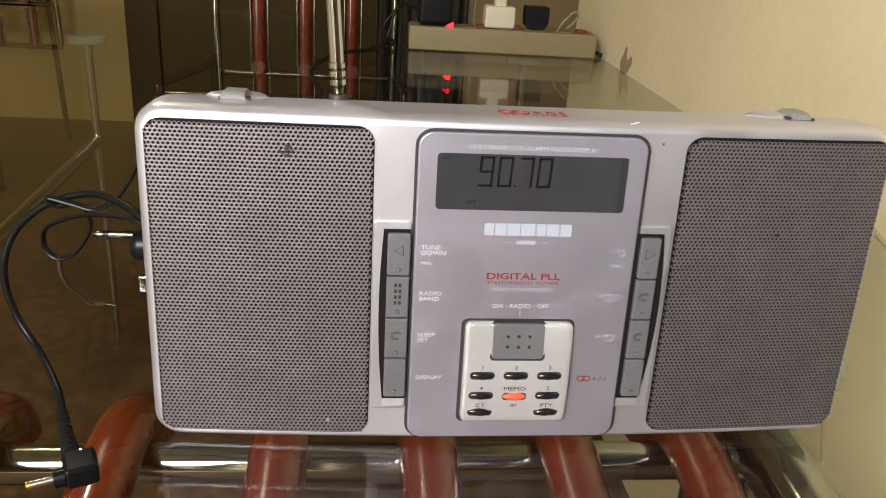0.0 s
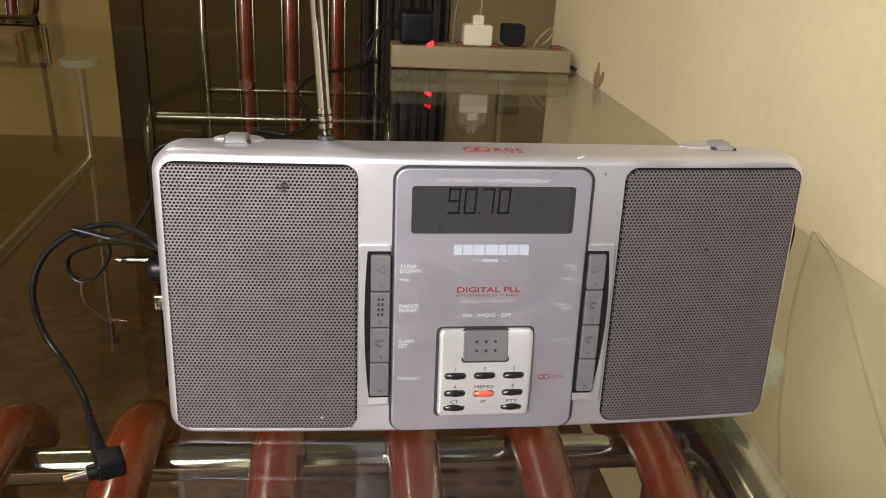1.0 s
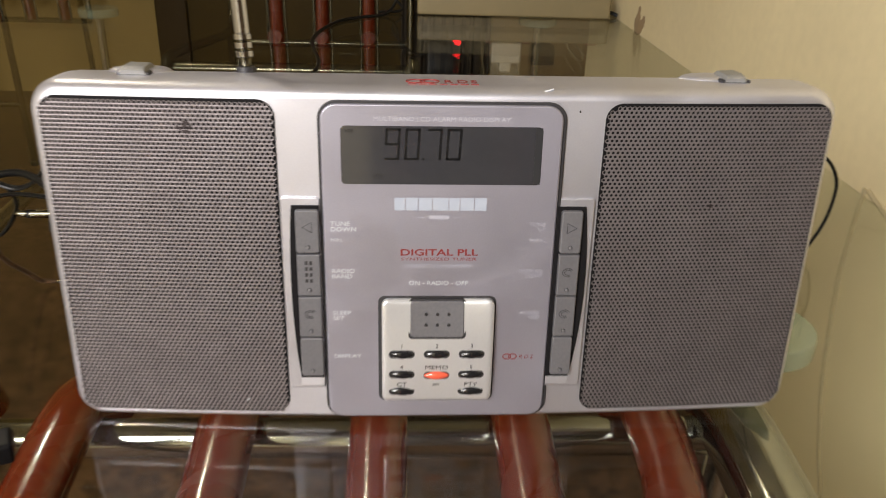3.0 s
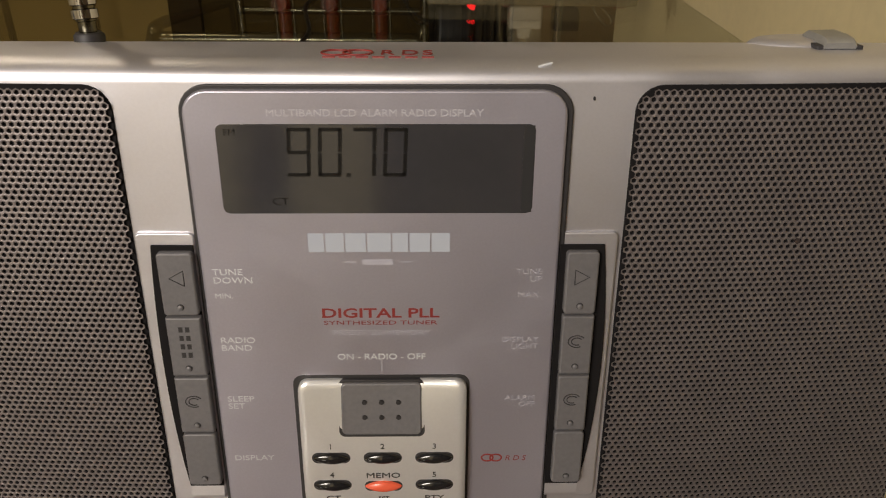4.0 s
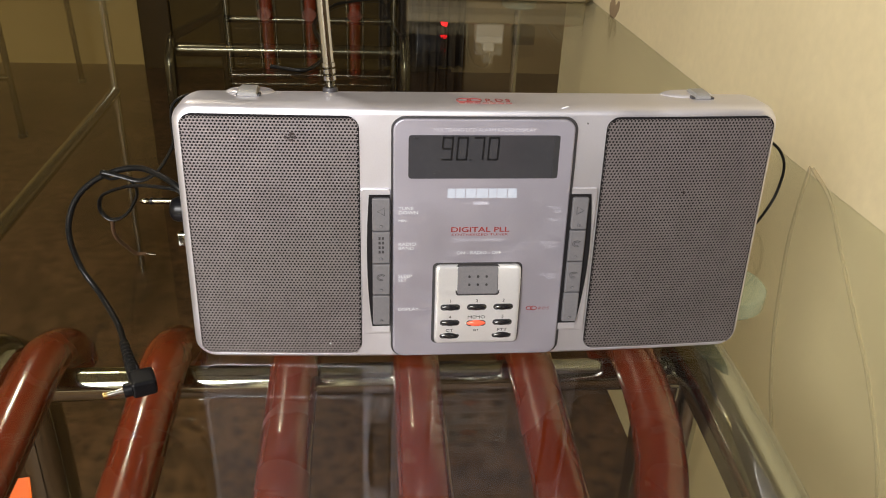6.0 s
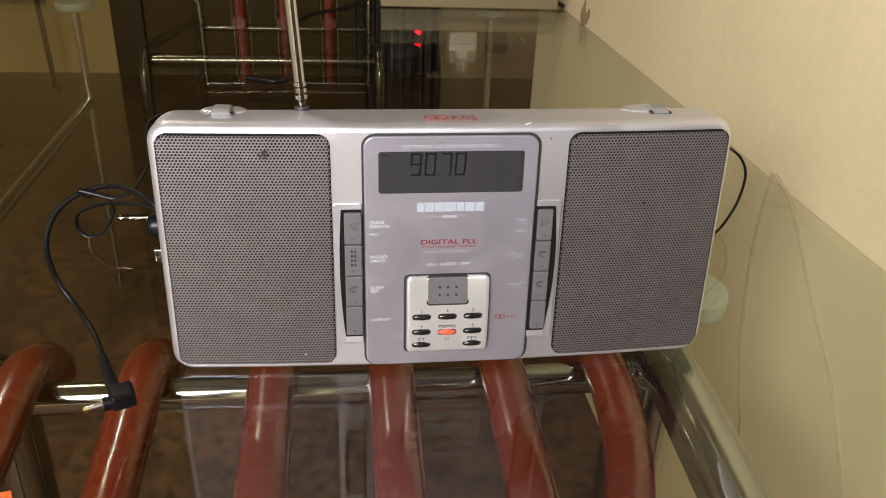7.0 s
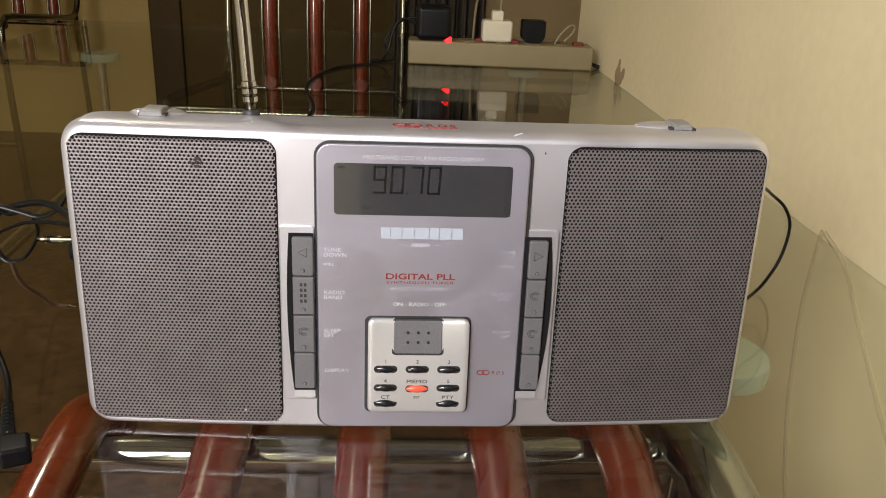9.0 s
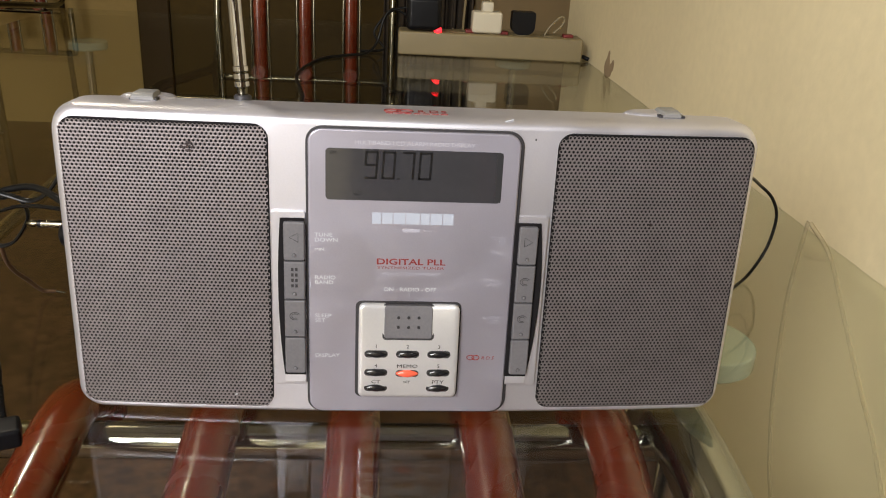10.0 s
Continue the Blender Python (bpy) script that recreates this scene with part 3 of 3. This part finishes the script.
for words, x, z, s in (("1", -0.0131, 0.0358, 1), ("2", 0, 0.0358, 1), ("3", 0.0131, 0.0358, 1), ("4", -0.0131, 0.0268, 1), ("MEMO", 0, 0.0266, 1.35),
                       ("5", 0.0131, 0.0268, 1), ("CT", -0.0131, 0.0189, 1.3), ("PTY", 0.0131, 0.0189, 1.3)):
    text_mesh("lettering", words, 0.0023, BLACK_INK, pad, x, KY - dome(z + 0.0008) - 0.0001, z, "CENTER", stretch=s)
text_mesh("lettering", "SET", 0.0015, BLACK_INK, pad, 0, KY - dome(0.0196) - 0.0001, 0.0191, "CENTER", stretch=1.2)

# side keys in their bays
for s in (-1, 1):
    xa, xb = sorted((s * 0.0420, s * 0.0560))
    bay = part("key_bay", plate_bm(xa, xb, 0.0155, 0.0945, 0.0016, -BULGE - 0.0002, -BULGE + 0.003, 0.0005), SILVER, radio, "silver key bay", True)
    xa, xb = sorted((s * 0.0425, s * 0.0535))
    # The shade in the deep slot is a dark crescent laid over the bay.
    bm = bmesh.new()
    edge = [(0.0425, 0.0205), (0.0425, 0.0915)] + [(0.0512 + (0.0034 if s > 0 else 0.0022) * math.sin(math.pi * (0.12 + 0.88 * q / 10) ** 1.0) ** 0.8, 0.0915 - 0.071 * q / 10) for q in range(11)]
    face = bm.faces.new([bm.verts.new((s * x, -BULGE - 0.0008, z)) for x, z in edge])
    ex = bmesh.ops.extrude_face_region(bm, geom=[face])
    bmesh.ops.translate(bm, vec=(0, 0.003, 0), verts=[g for g in ex["geom"] if isinstance(g, bmesh.types.BMVert)])
    bmesh.ops.recalc_face_normals(bm, faces=bm.faces[:])
    part("key_slot", bm, DARK, bay, "curved slot beside the keys, its shade laid on as a dark crescent", False)
    bm = bmesh.new()
    xa, xb = sorted((s * 0.0426, s * 0.0512))
    prof = [(-BULGE - 0.0004, 0.0208), (-BULGE - 0.0008, 0.0172), (-BULGE - 0.0007, 0.0164), (-BULGE + 0.001, 0.0164), (-BULGE + 0.001, 0.0208)]
    ends = [[bm.verts.new((x, y, z)) for y, z in prof] for x in (xa, xb)]
    for k in range(5):
        bm.faces.new((ends[0][k], ends[0][(k + 1) % 5], ends[1][(k + 1) % 5], ends[1][k]))
    bm.faces.new(ends[0])
    bm.faces.new(ends[1])
    bmesh.ops.recalc_face_normals(bm, faces=bm.faces[:])
    part("ledge", bm, SILVER, bay, "bright sloping ledge below the keys", False)
    for k in range(4):
        z1 = 0.0903 - 0.0172 * k
        xa, xb = sorted((s * (0.0424 if s < 0 else 0.0438), s * (0.0508 if s < 0 else 0.0515)))
        key = part("side_key", plate_bm(xa, xb, z1 - 0.0166, z1, 0.0010 if k in (0, 3) else 0.0003, -BULGE - 0.0026, -BULGE, 0.0005, mid=4), KEY, radio, "grey side key")
        xc = -0.0466 if s < 0 else 0.0476
        part("pip_seat", tube_bm([(xc, -BULGE - 0.00266, z1 - 0.0142), (xc, -BULGE - 0.002, z1 - 0.0142)], 0.00085, 12), GAP, key)
        part("pip", tube_bm([(xc, -BULGE - 0.0033, z1 - 0.0142), (xc, -BULGE - 0.0031, z1 - 0.0142), (xc, -BULGE - 0.0026, z1 - 0.0142), (xc, -BULGE - 0.002, z1 - 0.0142)],
                            lambda q: 0.00032 if q < 0.2 else 0.00066, 12), KEY, key)
        if k == 0:
            bm = tube_bm([(xc - s * 0.0016, -BULGE - 0.00265, z1 - 0.0085), (xc + s * 0.0018, -BULGE - 0.00265, z1 - 0.0065), (xc - s * 0.0016, -BULGE - 0.00265, z1 - 0.0045), (xc - s * 0.0016, -BULGE - 0.00265, z1 - 0.0085)], 0.00013, 5)
            part("arrow_mark", bm, GAP, key)
        elif k == 1 and s < 0:
            for q in range(4):
                zc = z1 - 0.0032 - 0.0024 * q
                for dx in (-0.0008, 0.0008):
                    part("mark", box_bm(xc + dx - 0.0005, xc + dx + 0.0005, -BULGE - 0.00268, -BULGE - 0.002, zc - 0.0007, zc + 0.0007), GAP, key, "", False)
        elif k < 3:
            for r in (0.0013, 0.0021):
                pts = [(xc + r * math.cos(a), -BULGE - 0.00265, z1 - 0.007 + r * 0.8 * math.sin(a)) for a in (0.6 + 4.6 * q / 14 for q in range(15))]
                part("ring_mark", tube_bm(pts, 0.00013, 5), GAP, key)

# top: handle clips, red badge, aerial
for x, hook in ((-0.1065, -1), (0.1065, 1)):
    bm = bmesh.new()
    bmesh.ops.create_uvsphere(bm, u_segments=32, v_segments=16, radius=1)
    for v in bm.verts:
        v.co = (x - max(hook, 0) * 0.0045 + (0.0135 if hook > 0 else 0.0115) * v.co.x, 0.0195 + 0.0070 * v.co.y, RH - 0.0008 + 0.0026 * max(-1.0, min(0.8, v.co.z * 1.25)))
    mount = part("handle_mount", bm, SILVER, radio, "low rounded silver mount")
    part("slot", box_bm(x - 0.0052, x + 0.0056, 0.0098, 0.0165, RH - 0.001, RH + 0.0010, 0.0003), GAP, mount, "dark slot")
    # the folded handle's end: a flat tongue with a lip over the slot
    cols = [(-0.0050, 0.0), (-0.0044, 0.0009), (0.0038, 0.0011), (0.0050, 0.0002)]
    bm = bmesh.new()
    rings = []
    for y, drop in ((0.0092, 0.0013), (0.0100, 0.0004), (0.0128, 0.0), (0.0200, 0.0), (0.0224, 0.0012)):
        rings.append([bm.verts.new((x + hook * cx * (0.75 if hook > 0 else 0.88), y, RH + 0.0012 + cz + 0.0008 - drop)) for cx, cz in cols]
                     + [bm.verts.new((x + hook * cx * (0.75 if hook > 0 else 0.88), y + 0.0006, RH + 0.0002)) for cx, cz in reversed(cols)])
    for a, b in zip(rings, rings[1:]):
        for k in range(8):
            bm.faces.new((a[k], a[(k + 1) % 8], b[(k + 1) % 8], b[k]))
    bm.faces.new(rings[0])
    bm.faces.new(rings[-1])
    bmesh.ops.recalc_face_normals(bm, faces=bm.faces[:])
    part("handle_clip", bm, CLIP, radio, "grey handle clip")
oval_mark(0.0, 0.0, 0.0110, 0.0062, RED_INK, body, Matrix.Translation((-0.0062, 0.0046, RH + 0.0002)) @ Matrix.Rotation(radians(-90), 4, "X") @ Matrix.Translation((0, -PY, 0)))
for words, x in (("R", 0.0010), ("D", 0.0056), ("S", 0.0104)):
    text_mesh("lettering", words, 0.0078, RED_INK, body, 0, 0, 0, m=Matrix.Translation((x, 0.0022, RH + 0.00015)), stretch=0.72)
for k in range(7):
    part("print_bar", box_bm(-0.0112 + 0.0036 * k, -0.0085 + 0.0036 * k, 0.0004, 0.0008, RH - 0.0012, RH + 0.00005), RED_INK, body, "", False)
ax, ay = -0.0697, 0.0225
aerial = part("aerial", tube_bm([(ax, ay, RH - 0.003), (ax, ay, RH + 0.0010), (ax, ay, RH + 0.0016), (ax, ay, RH + 0.0017)], lambda q: 0.0036 if q < 0.5 else 0.0030, 20), GAP, radio, "telescopic chrome aerial, raised")
d = Vector((-0.066, 0.06, 1)).normalized()
p0 = Vector((ax, ay, RH + 0.0014))
part("pivot", tube_bm([p0 - d * 0.001, p0 + d * 0.0006, p0 + d * 0.0028, p0 + d * 0.0032], lambda q: 0.0021 if 0.2 < q < 0.9 else 0.0016, 16), DULL, aerial, "dull metal pivot")
for a, b in ((0.0034, 0.0060), (0.0066, 0.0092), (0.0097, 0.0122)):
    part("joint_ring", tube_bm([p0 + d * a, p0 + d * (a + 0.0003), p0 + d * (b - 0.0003), p0 + d * b], lambda q: 0.0031 if 0.2 < q < 0.8 else 0.0027, 20), AERIAL, aerial, "chrome joint ring")
part("joint_core", tube_bm([p0 + d * 0.003, p0 + d * 0.0125], 0.0025, 14), DULL, aerial)
for a, b, r in ((0.010, 0.13, 0.0027), (0.13, 0.24, 0.0024), (0.24, 0.34, 0.0021)):
    part("aerial_section", tube_bm([p0 + d * a, p0 + d * (a + 0.002), p0 + d * (b - 0.002), p0 + d * b], r, 18), AERIAL, aerial, "chrome tube section")
# jack and side button
part("jack_plug", tube_bm([(-0.137, 0.031, 0.0700), (-0.1475, 0.031, 0.0700), (-0.1500, 0.031, 0.0700), (-0.1512, 0.031, 0.0700)], lambda s: 0.0066 if s < 0.5 else (0.0058 if s < 0.9 else 0.0040), 16), BLACK, radio, "black plug body")
part("side_switch", box_bm(-0.1490, -0.1385, 0.026, 0.031, 0.0505, 0.0585, 0.0012), CHROME, radio, "small chrome side switch")

# ---- cords ----
cord = thing("dc_cable", pose(0, 0, 0), "thin black cable hanging from the radio with angled plug", "cable")
main = smooth_line([(-0.1425, 0.026, 0.0740), (-0.1505, 0.032, 0.0800), (-0.170, 0.049, 0.0805), (-0.190, 0.053, 0.0745), (-0.205, 0.053, 0.062), (-0.211, 0.0495, 0.045), (-0.2090, 0.0500, 0.0235),
                    (-0.1985, 0.042, 0.0105), (-0.1845, 0.021, 0.0050), (-0.1755, 0.001, 0.0045)], 8)
part("wire", tube_bm(main, 0.0016, 10), RUBBER, cord, "glossy black wire")
relief = [(-0.1765, 0.003, 0.0045), (-0.1700, -0.0125, 0.0046), (-0.1640, -0.0255, 0.0047)]
bm = tube_bm(smooth_line(relief, 30), lambda q: 0.0019 + 0.0012 * q + 0.0004 * math.sin(q * 62), 12)
part("strain_relief", bm, RUBBER, cord, "ribbed black strain relief")
bm = box_bm(-0.0058, 0.0058, -0.0064, 0.0064, -0.0042, 0.0042, 0.0017, 3)
bmesh.ops.transform(bm, matrix=pose(-0.1592, -0.0310, 0.0046, 0, 0, 23), verts=bm.verts[:])
part("plug_body", bm, BLACK, cord, "right-angled black plug")
a, b = Vector((-0.1638, -0.0362, 0.0046)), Vector((-0.1748, -0.0396, 0.0036))
part("collar", tube_bm([a - (b - a) * 0.1, a + (b - a) * 0.22], 0.0034, 14), BLACK, cord)
part("barrel", tube_bm([a, a + (b - a) * 0.85], 0.0016, 14), STEEL, cord, "steel barrel")
part("barrel_tip", tube_bm([a + (b - a) * 0.85, b], 0.0016, 14), BRASS, cord, "yellow tip")

audio = thing("audio_cord", pose(0, 0, 0), "thin looped black cord with bare jack plug beside the radio", "cord")
loop = smooth_line([(-0.1440, 0.027, 0.0760), (-0.1507, 0.030, 0.0774), (-0.1711, 0.040, 0.0746), (-0.1861, 0.045, 0.0687), (-0.1914, 0.047, 0.0637), (-0.1921, 0.048, 0.0565), (-0.1871, 0.047, 0.0522), (-0.1790, 0.046, 0.0557), (-0.1716, 0.045, 0.0679), (-0.1751, 0.045, 0.0769), (-0.1845, 0.047, 0.0753), (-0.1880, 0.046, 0.0796), (-0.1779, 0.045, 0.0774), (-0.1692, 0.044, 0.0757), (-0.1610, 0.042, 0.0798), (-0.1556, 0.040, 0.0862), (-0.1510, 0.038, 0.0933), (-0.1479, 0.036, 0.1002), (-0.1478, 0.037, 0.1120), (-0.1462, 0.038, 0.1185), (-0.1400, 0.042, 0.1215), (-0.1300, 0.046, 0.1200)], 6)
part("wire", tube_bm(loop, 0.0014, 8, 0.6), RUBBER, audio, "thin black wire")
part("jack_pin", tube_bm([(-0.146, 0.033, 0.0692), (-0.1620, 0.033, 0.0692), (-0.1624, 0.033, 0.0692), (-0.1648, 0.033, 0.0692), (-0.1672, 0.033, 0.0692)],
                         lambda s: (0.0017, 0.0017, 0.0012, 0.0017, 0.0009)[round(s * 4)], 12), DULL, audio, "bare dull metal jack pin")
part("pin_ring", tube_bm([(-0.1608, 0.033, 0.0692), (-0.1622, 0.033, 0.0692)], 0.0018, 12), BLACK, audio, "black insulating ring")

stray = thing("stray_wire", pose(0, 0, 0), "thin brown wire hanging from cords, bare tip on glass", "wire")
part("wire", tube_bm(smooth_line([(-0.1870, 0.048, 0.0520), (-0.1915, 0.060, 0.039), (-0.1940, 0.072, 0.028), (-0.1950, 0.088, 0.015), (-0.1940, 0.099, 0.0045), (-0.1895, 0.104, 0.0016)], 8), 0.0011, 8), BROWN, stray)
part("tip", tube_bm([(-0.1895, 0.104, 0.0016), (-0.1835, 0.103, 0.0012)], 0.0006, 8), DULL, stray, "bare metal tip")

lead = thing("aerial_lead", pose(0, 0, 0), "thin black lead curving out behind the radio", "cord")
part("wire", tube_bm(smooth_line([(0.122, 0.030, 0.100), (0.165, 0.080, 0.087), (0.200, 0.128, 0.073), (0.219, 0.150, 0.061), (0.230, 0.153, 0.052), (0.235, 0.152, 0.040), (0.232, 0.149, 0.022),
                                  (0.224, 0.145, 0.008), (0.212, 0.136, 0.0012), (0.180, 0.105, 0.0010), (0.130, 0.065, 0.0010), (0.080, 0.060, 0.0010)], 8), 0.0010, 8), RUBBER, lead, "thin black wire")

# ---- power strip and what is plugged into it ----
strip = thing("power_strip", pose(0.152, 0.968, 0, 0, 0, -1.5), "ivory four-socket power strip lying on the glass by the wall", "power strip")
part("case", box_bm(-0.142, 0.142, -0.024, 0.024, 0.0005, 0.036, 0.0035), STRIPMAT, strip)
for x in (-0.031, 0.019, 0.120):
    part("switch", box_bm(x - 0.008, x + 0.008, -0.010, 0.004, 0.035, 0.0405, 0.0015), MAROON, strip, "maroon rocker switch")
for x in (-0.105, -0.05, 0.0, 0.05, 0.095):
    part("socket", tube_bm([(x, 0.004, 0.0358), (x, 0.004, 0.0368)], 0.017, 20), STRIPMAT, strip)
bm = bmesh.new()
bmesh.ops.create_uvsphere(bm, u_segments=16, v_segments=10, radius=0.0062)
bmesh.ops.translate(bm, vec=(-0.082, -0.018, 0.0385), verts=bm.verts[:])
part("pilot_lamp", bm, LED, strip, "glowing red pilot lamp")
adapter = thing("mains_adapter", pose(0.048, 0.965, 0.037), "black mains adapter plugged into the power strip", "adapter")
bm = box_bm(-0.027, 0.026, -0.02, 0.025, 0.0, 0.050, 0.008, 3)
part("case", bm, BLACK, adapter)
part("lead", tube_bm(smooth_line([(-0.026, 0, 0.02), (-0.045, 0.0, 0.028), (-0.06, -0.005, 0.015), (-0.07, -0.01, -0.02), (-0.085, -0.03, -0.034), (-0.12, -0.06, -0.035), (-0.15, -0.1, -0.035),
                                  (-0.17, -0.22, -0.035), (-0.15, -0.36, -0.035), (-0.165, -0.44, -0.035), (-0.205, -0.43, -0.035)], 8), 0.0022, 8), RUBBER, adapter, "thick black lead")
part("second_lead", tube_bm(smooth_line([(-0.02, 0.02, 0.03), (-0.05, 0.02, 0.022), (-0.075, 0.02, -0.01), (-0.06, 0.0, -0.032), (-0.095, -0.01, -0.035)], 8), 0.002, 8), RUBBER, adapter, "thick black lead")
white = thing("white_plug", pose(0.1445, 0.965, 0.037), "white mains plug standing in the power strip", "plug")
part("body", box_bm(-0.023, 0.023, -0.014, 0.014, 0.0, 0.032, 0.004), WHITEPL, white)
part("neck", box_bm(-0.009, 0.009, -0.009, 0.009, 0.030, 0.046, 0.003), WHITEPL, white)
part("lead", tube_bm(smooth_line([(0.004, 0, 0.044), (0.004, 0, 0.066), (-0.004, 0.01, 0.078), (-0.018, 0.03, 0.076), (-0.028, 0.05, 0.05), (-0.03, 0.06, -0.01), (-0.03, 0.07, -0.035)], 6), 0.002, 8), STRIPMAT, white, "ivory lead")
blackp = thing("black_plug", pose(0.2005, 0.965, 0.037), "black plug standing in the power strip", "plug")
part("body", slab_bm([(-0.011, outline(-0.018, 0.018, 0.0, 0.034, 0.003, 0.013)), (0.011, outline(-0.018, 0.018, 0.0, 0.034, 0.003, 0.013))]), BLACK, blackp)
loopw = thing("wire_loop", pose(0.250, 0.965, 0.0365), "bent ivory wire loop standing in a socket", "wire")
part("wire", tube_bm(smooth_line([(-0.014, 0, 0.0), (-0.006, 0, 0.014), (0.008, 0, 0.028), (0.015, 0, 0.026), (0.012, 0, 0.016), (0.0, 0, 0.004)], 6), 0.0018, 8), STRIPMAT, loopw)
part("strip_lead", tube_bm(smooth_line([(0.142, 0, 0.008), (0.15, 0.002, 0.006), (0.158, 0.0, 0.003)], 4), 0.003, 8), BLACK, strip, "black lead end")

# ---- wall marks ----
mark = thing("wall_stain", pose(WALL_X, 0.850, -0.006), "small brown stain on the cream wall", "stain", "", "structure")
rng = random.Random(8)
for q in range(9):
    bm = bmesh.new()
    bmesh.ops.create_icosphere(bm, subdivisions=3, radius=1)
    cy, cz, rad = rng.gauss(0, 0.011), 0.013 + rng.gauss(0, 0.008), rng.uniform(0.005, 0.012)
    for v in bm.verts:
        k = 1 + 0.2 * noise.noise(v.co * 2.3 + Vector((q * 3.1, 0, 0)))
        v.co = (0.0005 * v.co.x, cy + rad * v.co.y * k - 0.3 * rad * v.co.z, cz + 1.2 * rad * v.co.z * k)
    part("blotch", bm, STAIN, mark)
cracks = thing("wall_crack", pose(0, 0, 0), "thin branching cracks in the cream wall", "crack", "", "structure")
X = WALL_X - 0.0001
for pts in ([(X, 0.244, 0.004), (X, 0.247, -0.03), (X, 0.247, -0.072), (X, 0.234, -0.145), (X, 0.214, -0.20), (X, 0.195, -0.24), (X, 0.18, -0.36)],
            [(X, 0.240, 0.004), (X, 0.206, -0.008), (X, 0.174, -0.038), (X, 0.133, -0.076), (X, 0.104, -0.102), (X, 0.06, -0.16), (X, 0.03, -0.24)]):
    part("crack", tube_bm(smooth_line(pts, 5), 0.0021, 6), CRACK, cracks)

# ---- far end of the room ----
door = thing("door_1", pose(-0.30, FAR, FLOOR), "brown wooden door in a dark frame, shut", "door", "", "structure")
part("door_leaf", box_bm(-0.40, 0.40, -0.03, 0.0, 0.0, 2.03, 0.004), WOOD, door)
for x in (-0.44, 0.44):
    part("door_frame", box_bm(x - 0.05, x + 0.05, -0.05, 0.0, 0.0, 2.07, 0.006), DARKWOOD, door, "dark wooden frame")
curtain = thing("curtain", pose(0.13, FAR - 0.08, 0), "grey-brown curtain hanging in folds by the far wall", "curtain")
bm = bmesh.new()
n = 60
rows = [[bm.verts.new((-0.14 + 0.28 * i / n, 0.018 * math.sin(i * 0.9) + 0.008 * math.sin(i * 2.3), z)) for i in range(n + 1)] for z in (FLOOR + 0.03, 0.3, 1.0, 1.7)]
for a, b in zip(rows, rows[1:]):
    for i in range(n):
        bm.faces.new((a[i], a[i + 1], b[i + 1], b[i]))
cl = part("cloth", bm, CLOTH, curtain)
mod = cl.modifiers.new("thick", "SOLIDIFY")
mod.thickness = 0.003
orange = thing("orange_tag", pose(-0.2180, -0.042, -0.0535), "bright orange plastic tag lying on a seat slat", "tag")
bm = bmesh.new()
vs = [bm.verts.new(p) for p in ((-0.008, -0.03, -0.003), (0.011, -0.03, -0.003), (0.006, -0.010, 0), (-0.002, 0.009, 0.001), (-0.007, 0.008, 0.001))]
f = bm.faces.new(vs)
ex = bmesh.ops.extrude_face_region(bm, geom=[f])
bmesh.ops.translate(bm, vec=(0, 0, 0.0025), verts=[g for g in ex["geom"] if isinstance(g, bmesh.types.BMVert)])
bmesh.ops.recalc_face_normals(bm, faces=bm.faces[:])
part("tag", bm, ORANGE, orange, "", False)

# ---- unseen lamps over the table and behind the viewer, with added shades ----
def pendant_lamp(m, z, label, r_top, r_bottom, up, down):
    """An opaque cone shade, open below, on a cord from the ceiling; z is the lamp's height."""
    lamp = thing("pendant_lamp", m, label, "lamp", "pendant lamps")
    part("cord", tube_bm([(0, 0, up), (0, 0, CEILING - z)], 0.004, 8), WHITEPL, lamp)
    bm = bmesh.new()
    bmesh.ops.create_cone(bm, cap_ends=False, segments=48, radius1=r_bottom, radius2=r_top, depth=up - down)
    bmesh.ops.translate(bm, vec=(0, 0, (up + down) / 2), verts=bm.verts[:])
    bmesh.ops.holes_fill(bm, edges=[e for e in bm.edges if e.is_boundary and e.verts[0].co.z > (up + down) / 2])
    shade = part("shade", bm, STRIPMAT, lamp, "wide ivory shade, added out of view")
    mod = shade.modifiers.new("thick", "SOLIDIFY")
    mod.thickness = 0.003
    return lamp


pendant_lamp(pose(-0.52, -0.95, 0.80), 0.80, "unseen pendant lamp with added ivory shade, on a cord behind the chair", 0.05, 0.34, 0.10, -0.085)
# This cone is added out of view to cut the light on the far wall.
pendant_lamp(pose(-0.58, 0.69, 0.92), 0.92, "unseen pendant lamp over the glass table, shade added to spare the far wall", 0.04, 0.25, 0.11, -0.11)
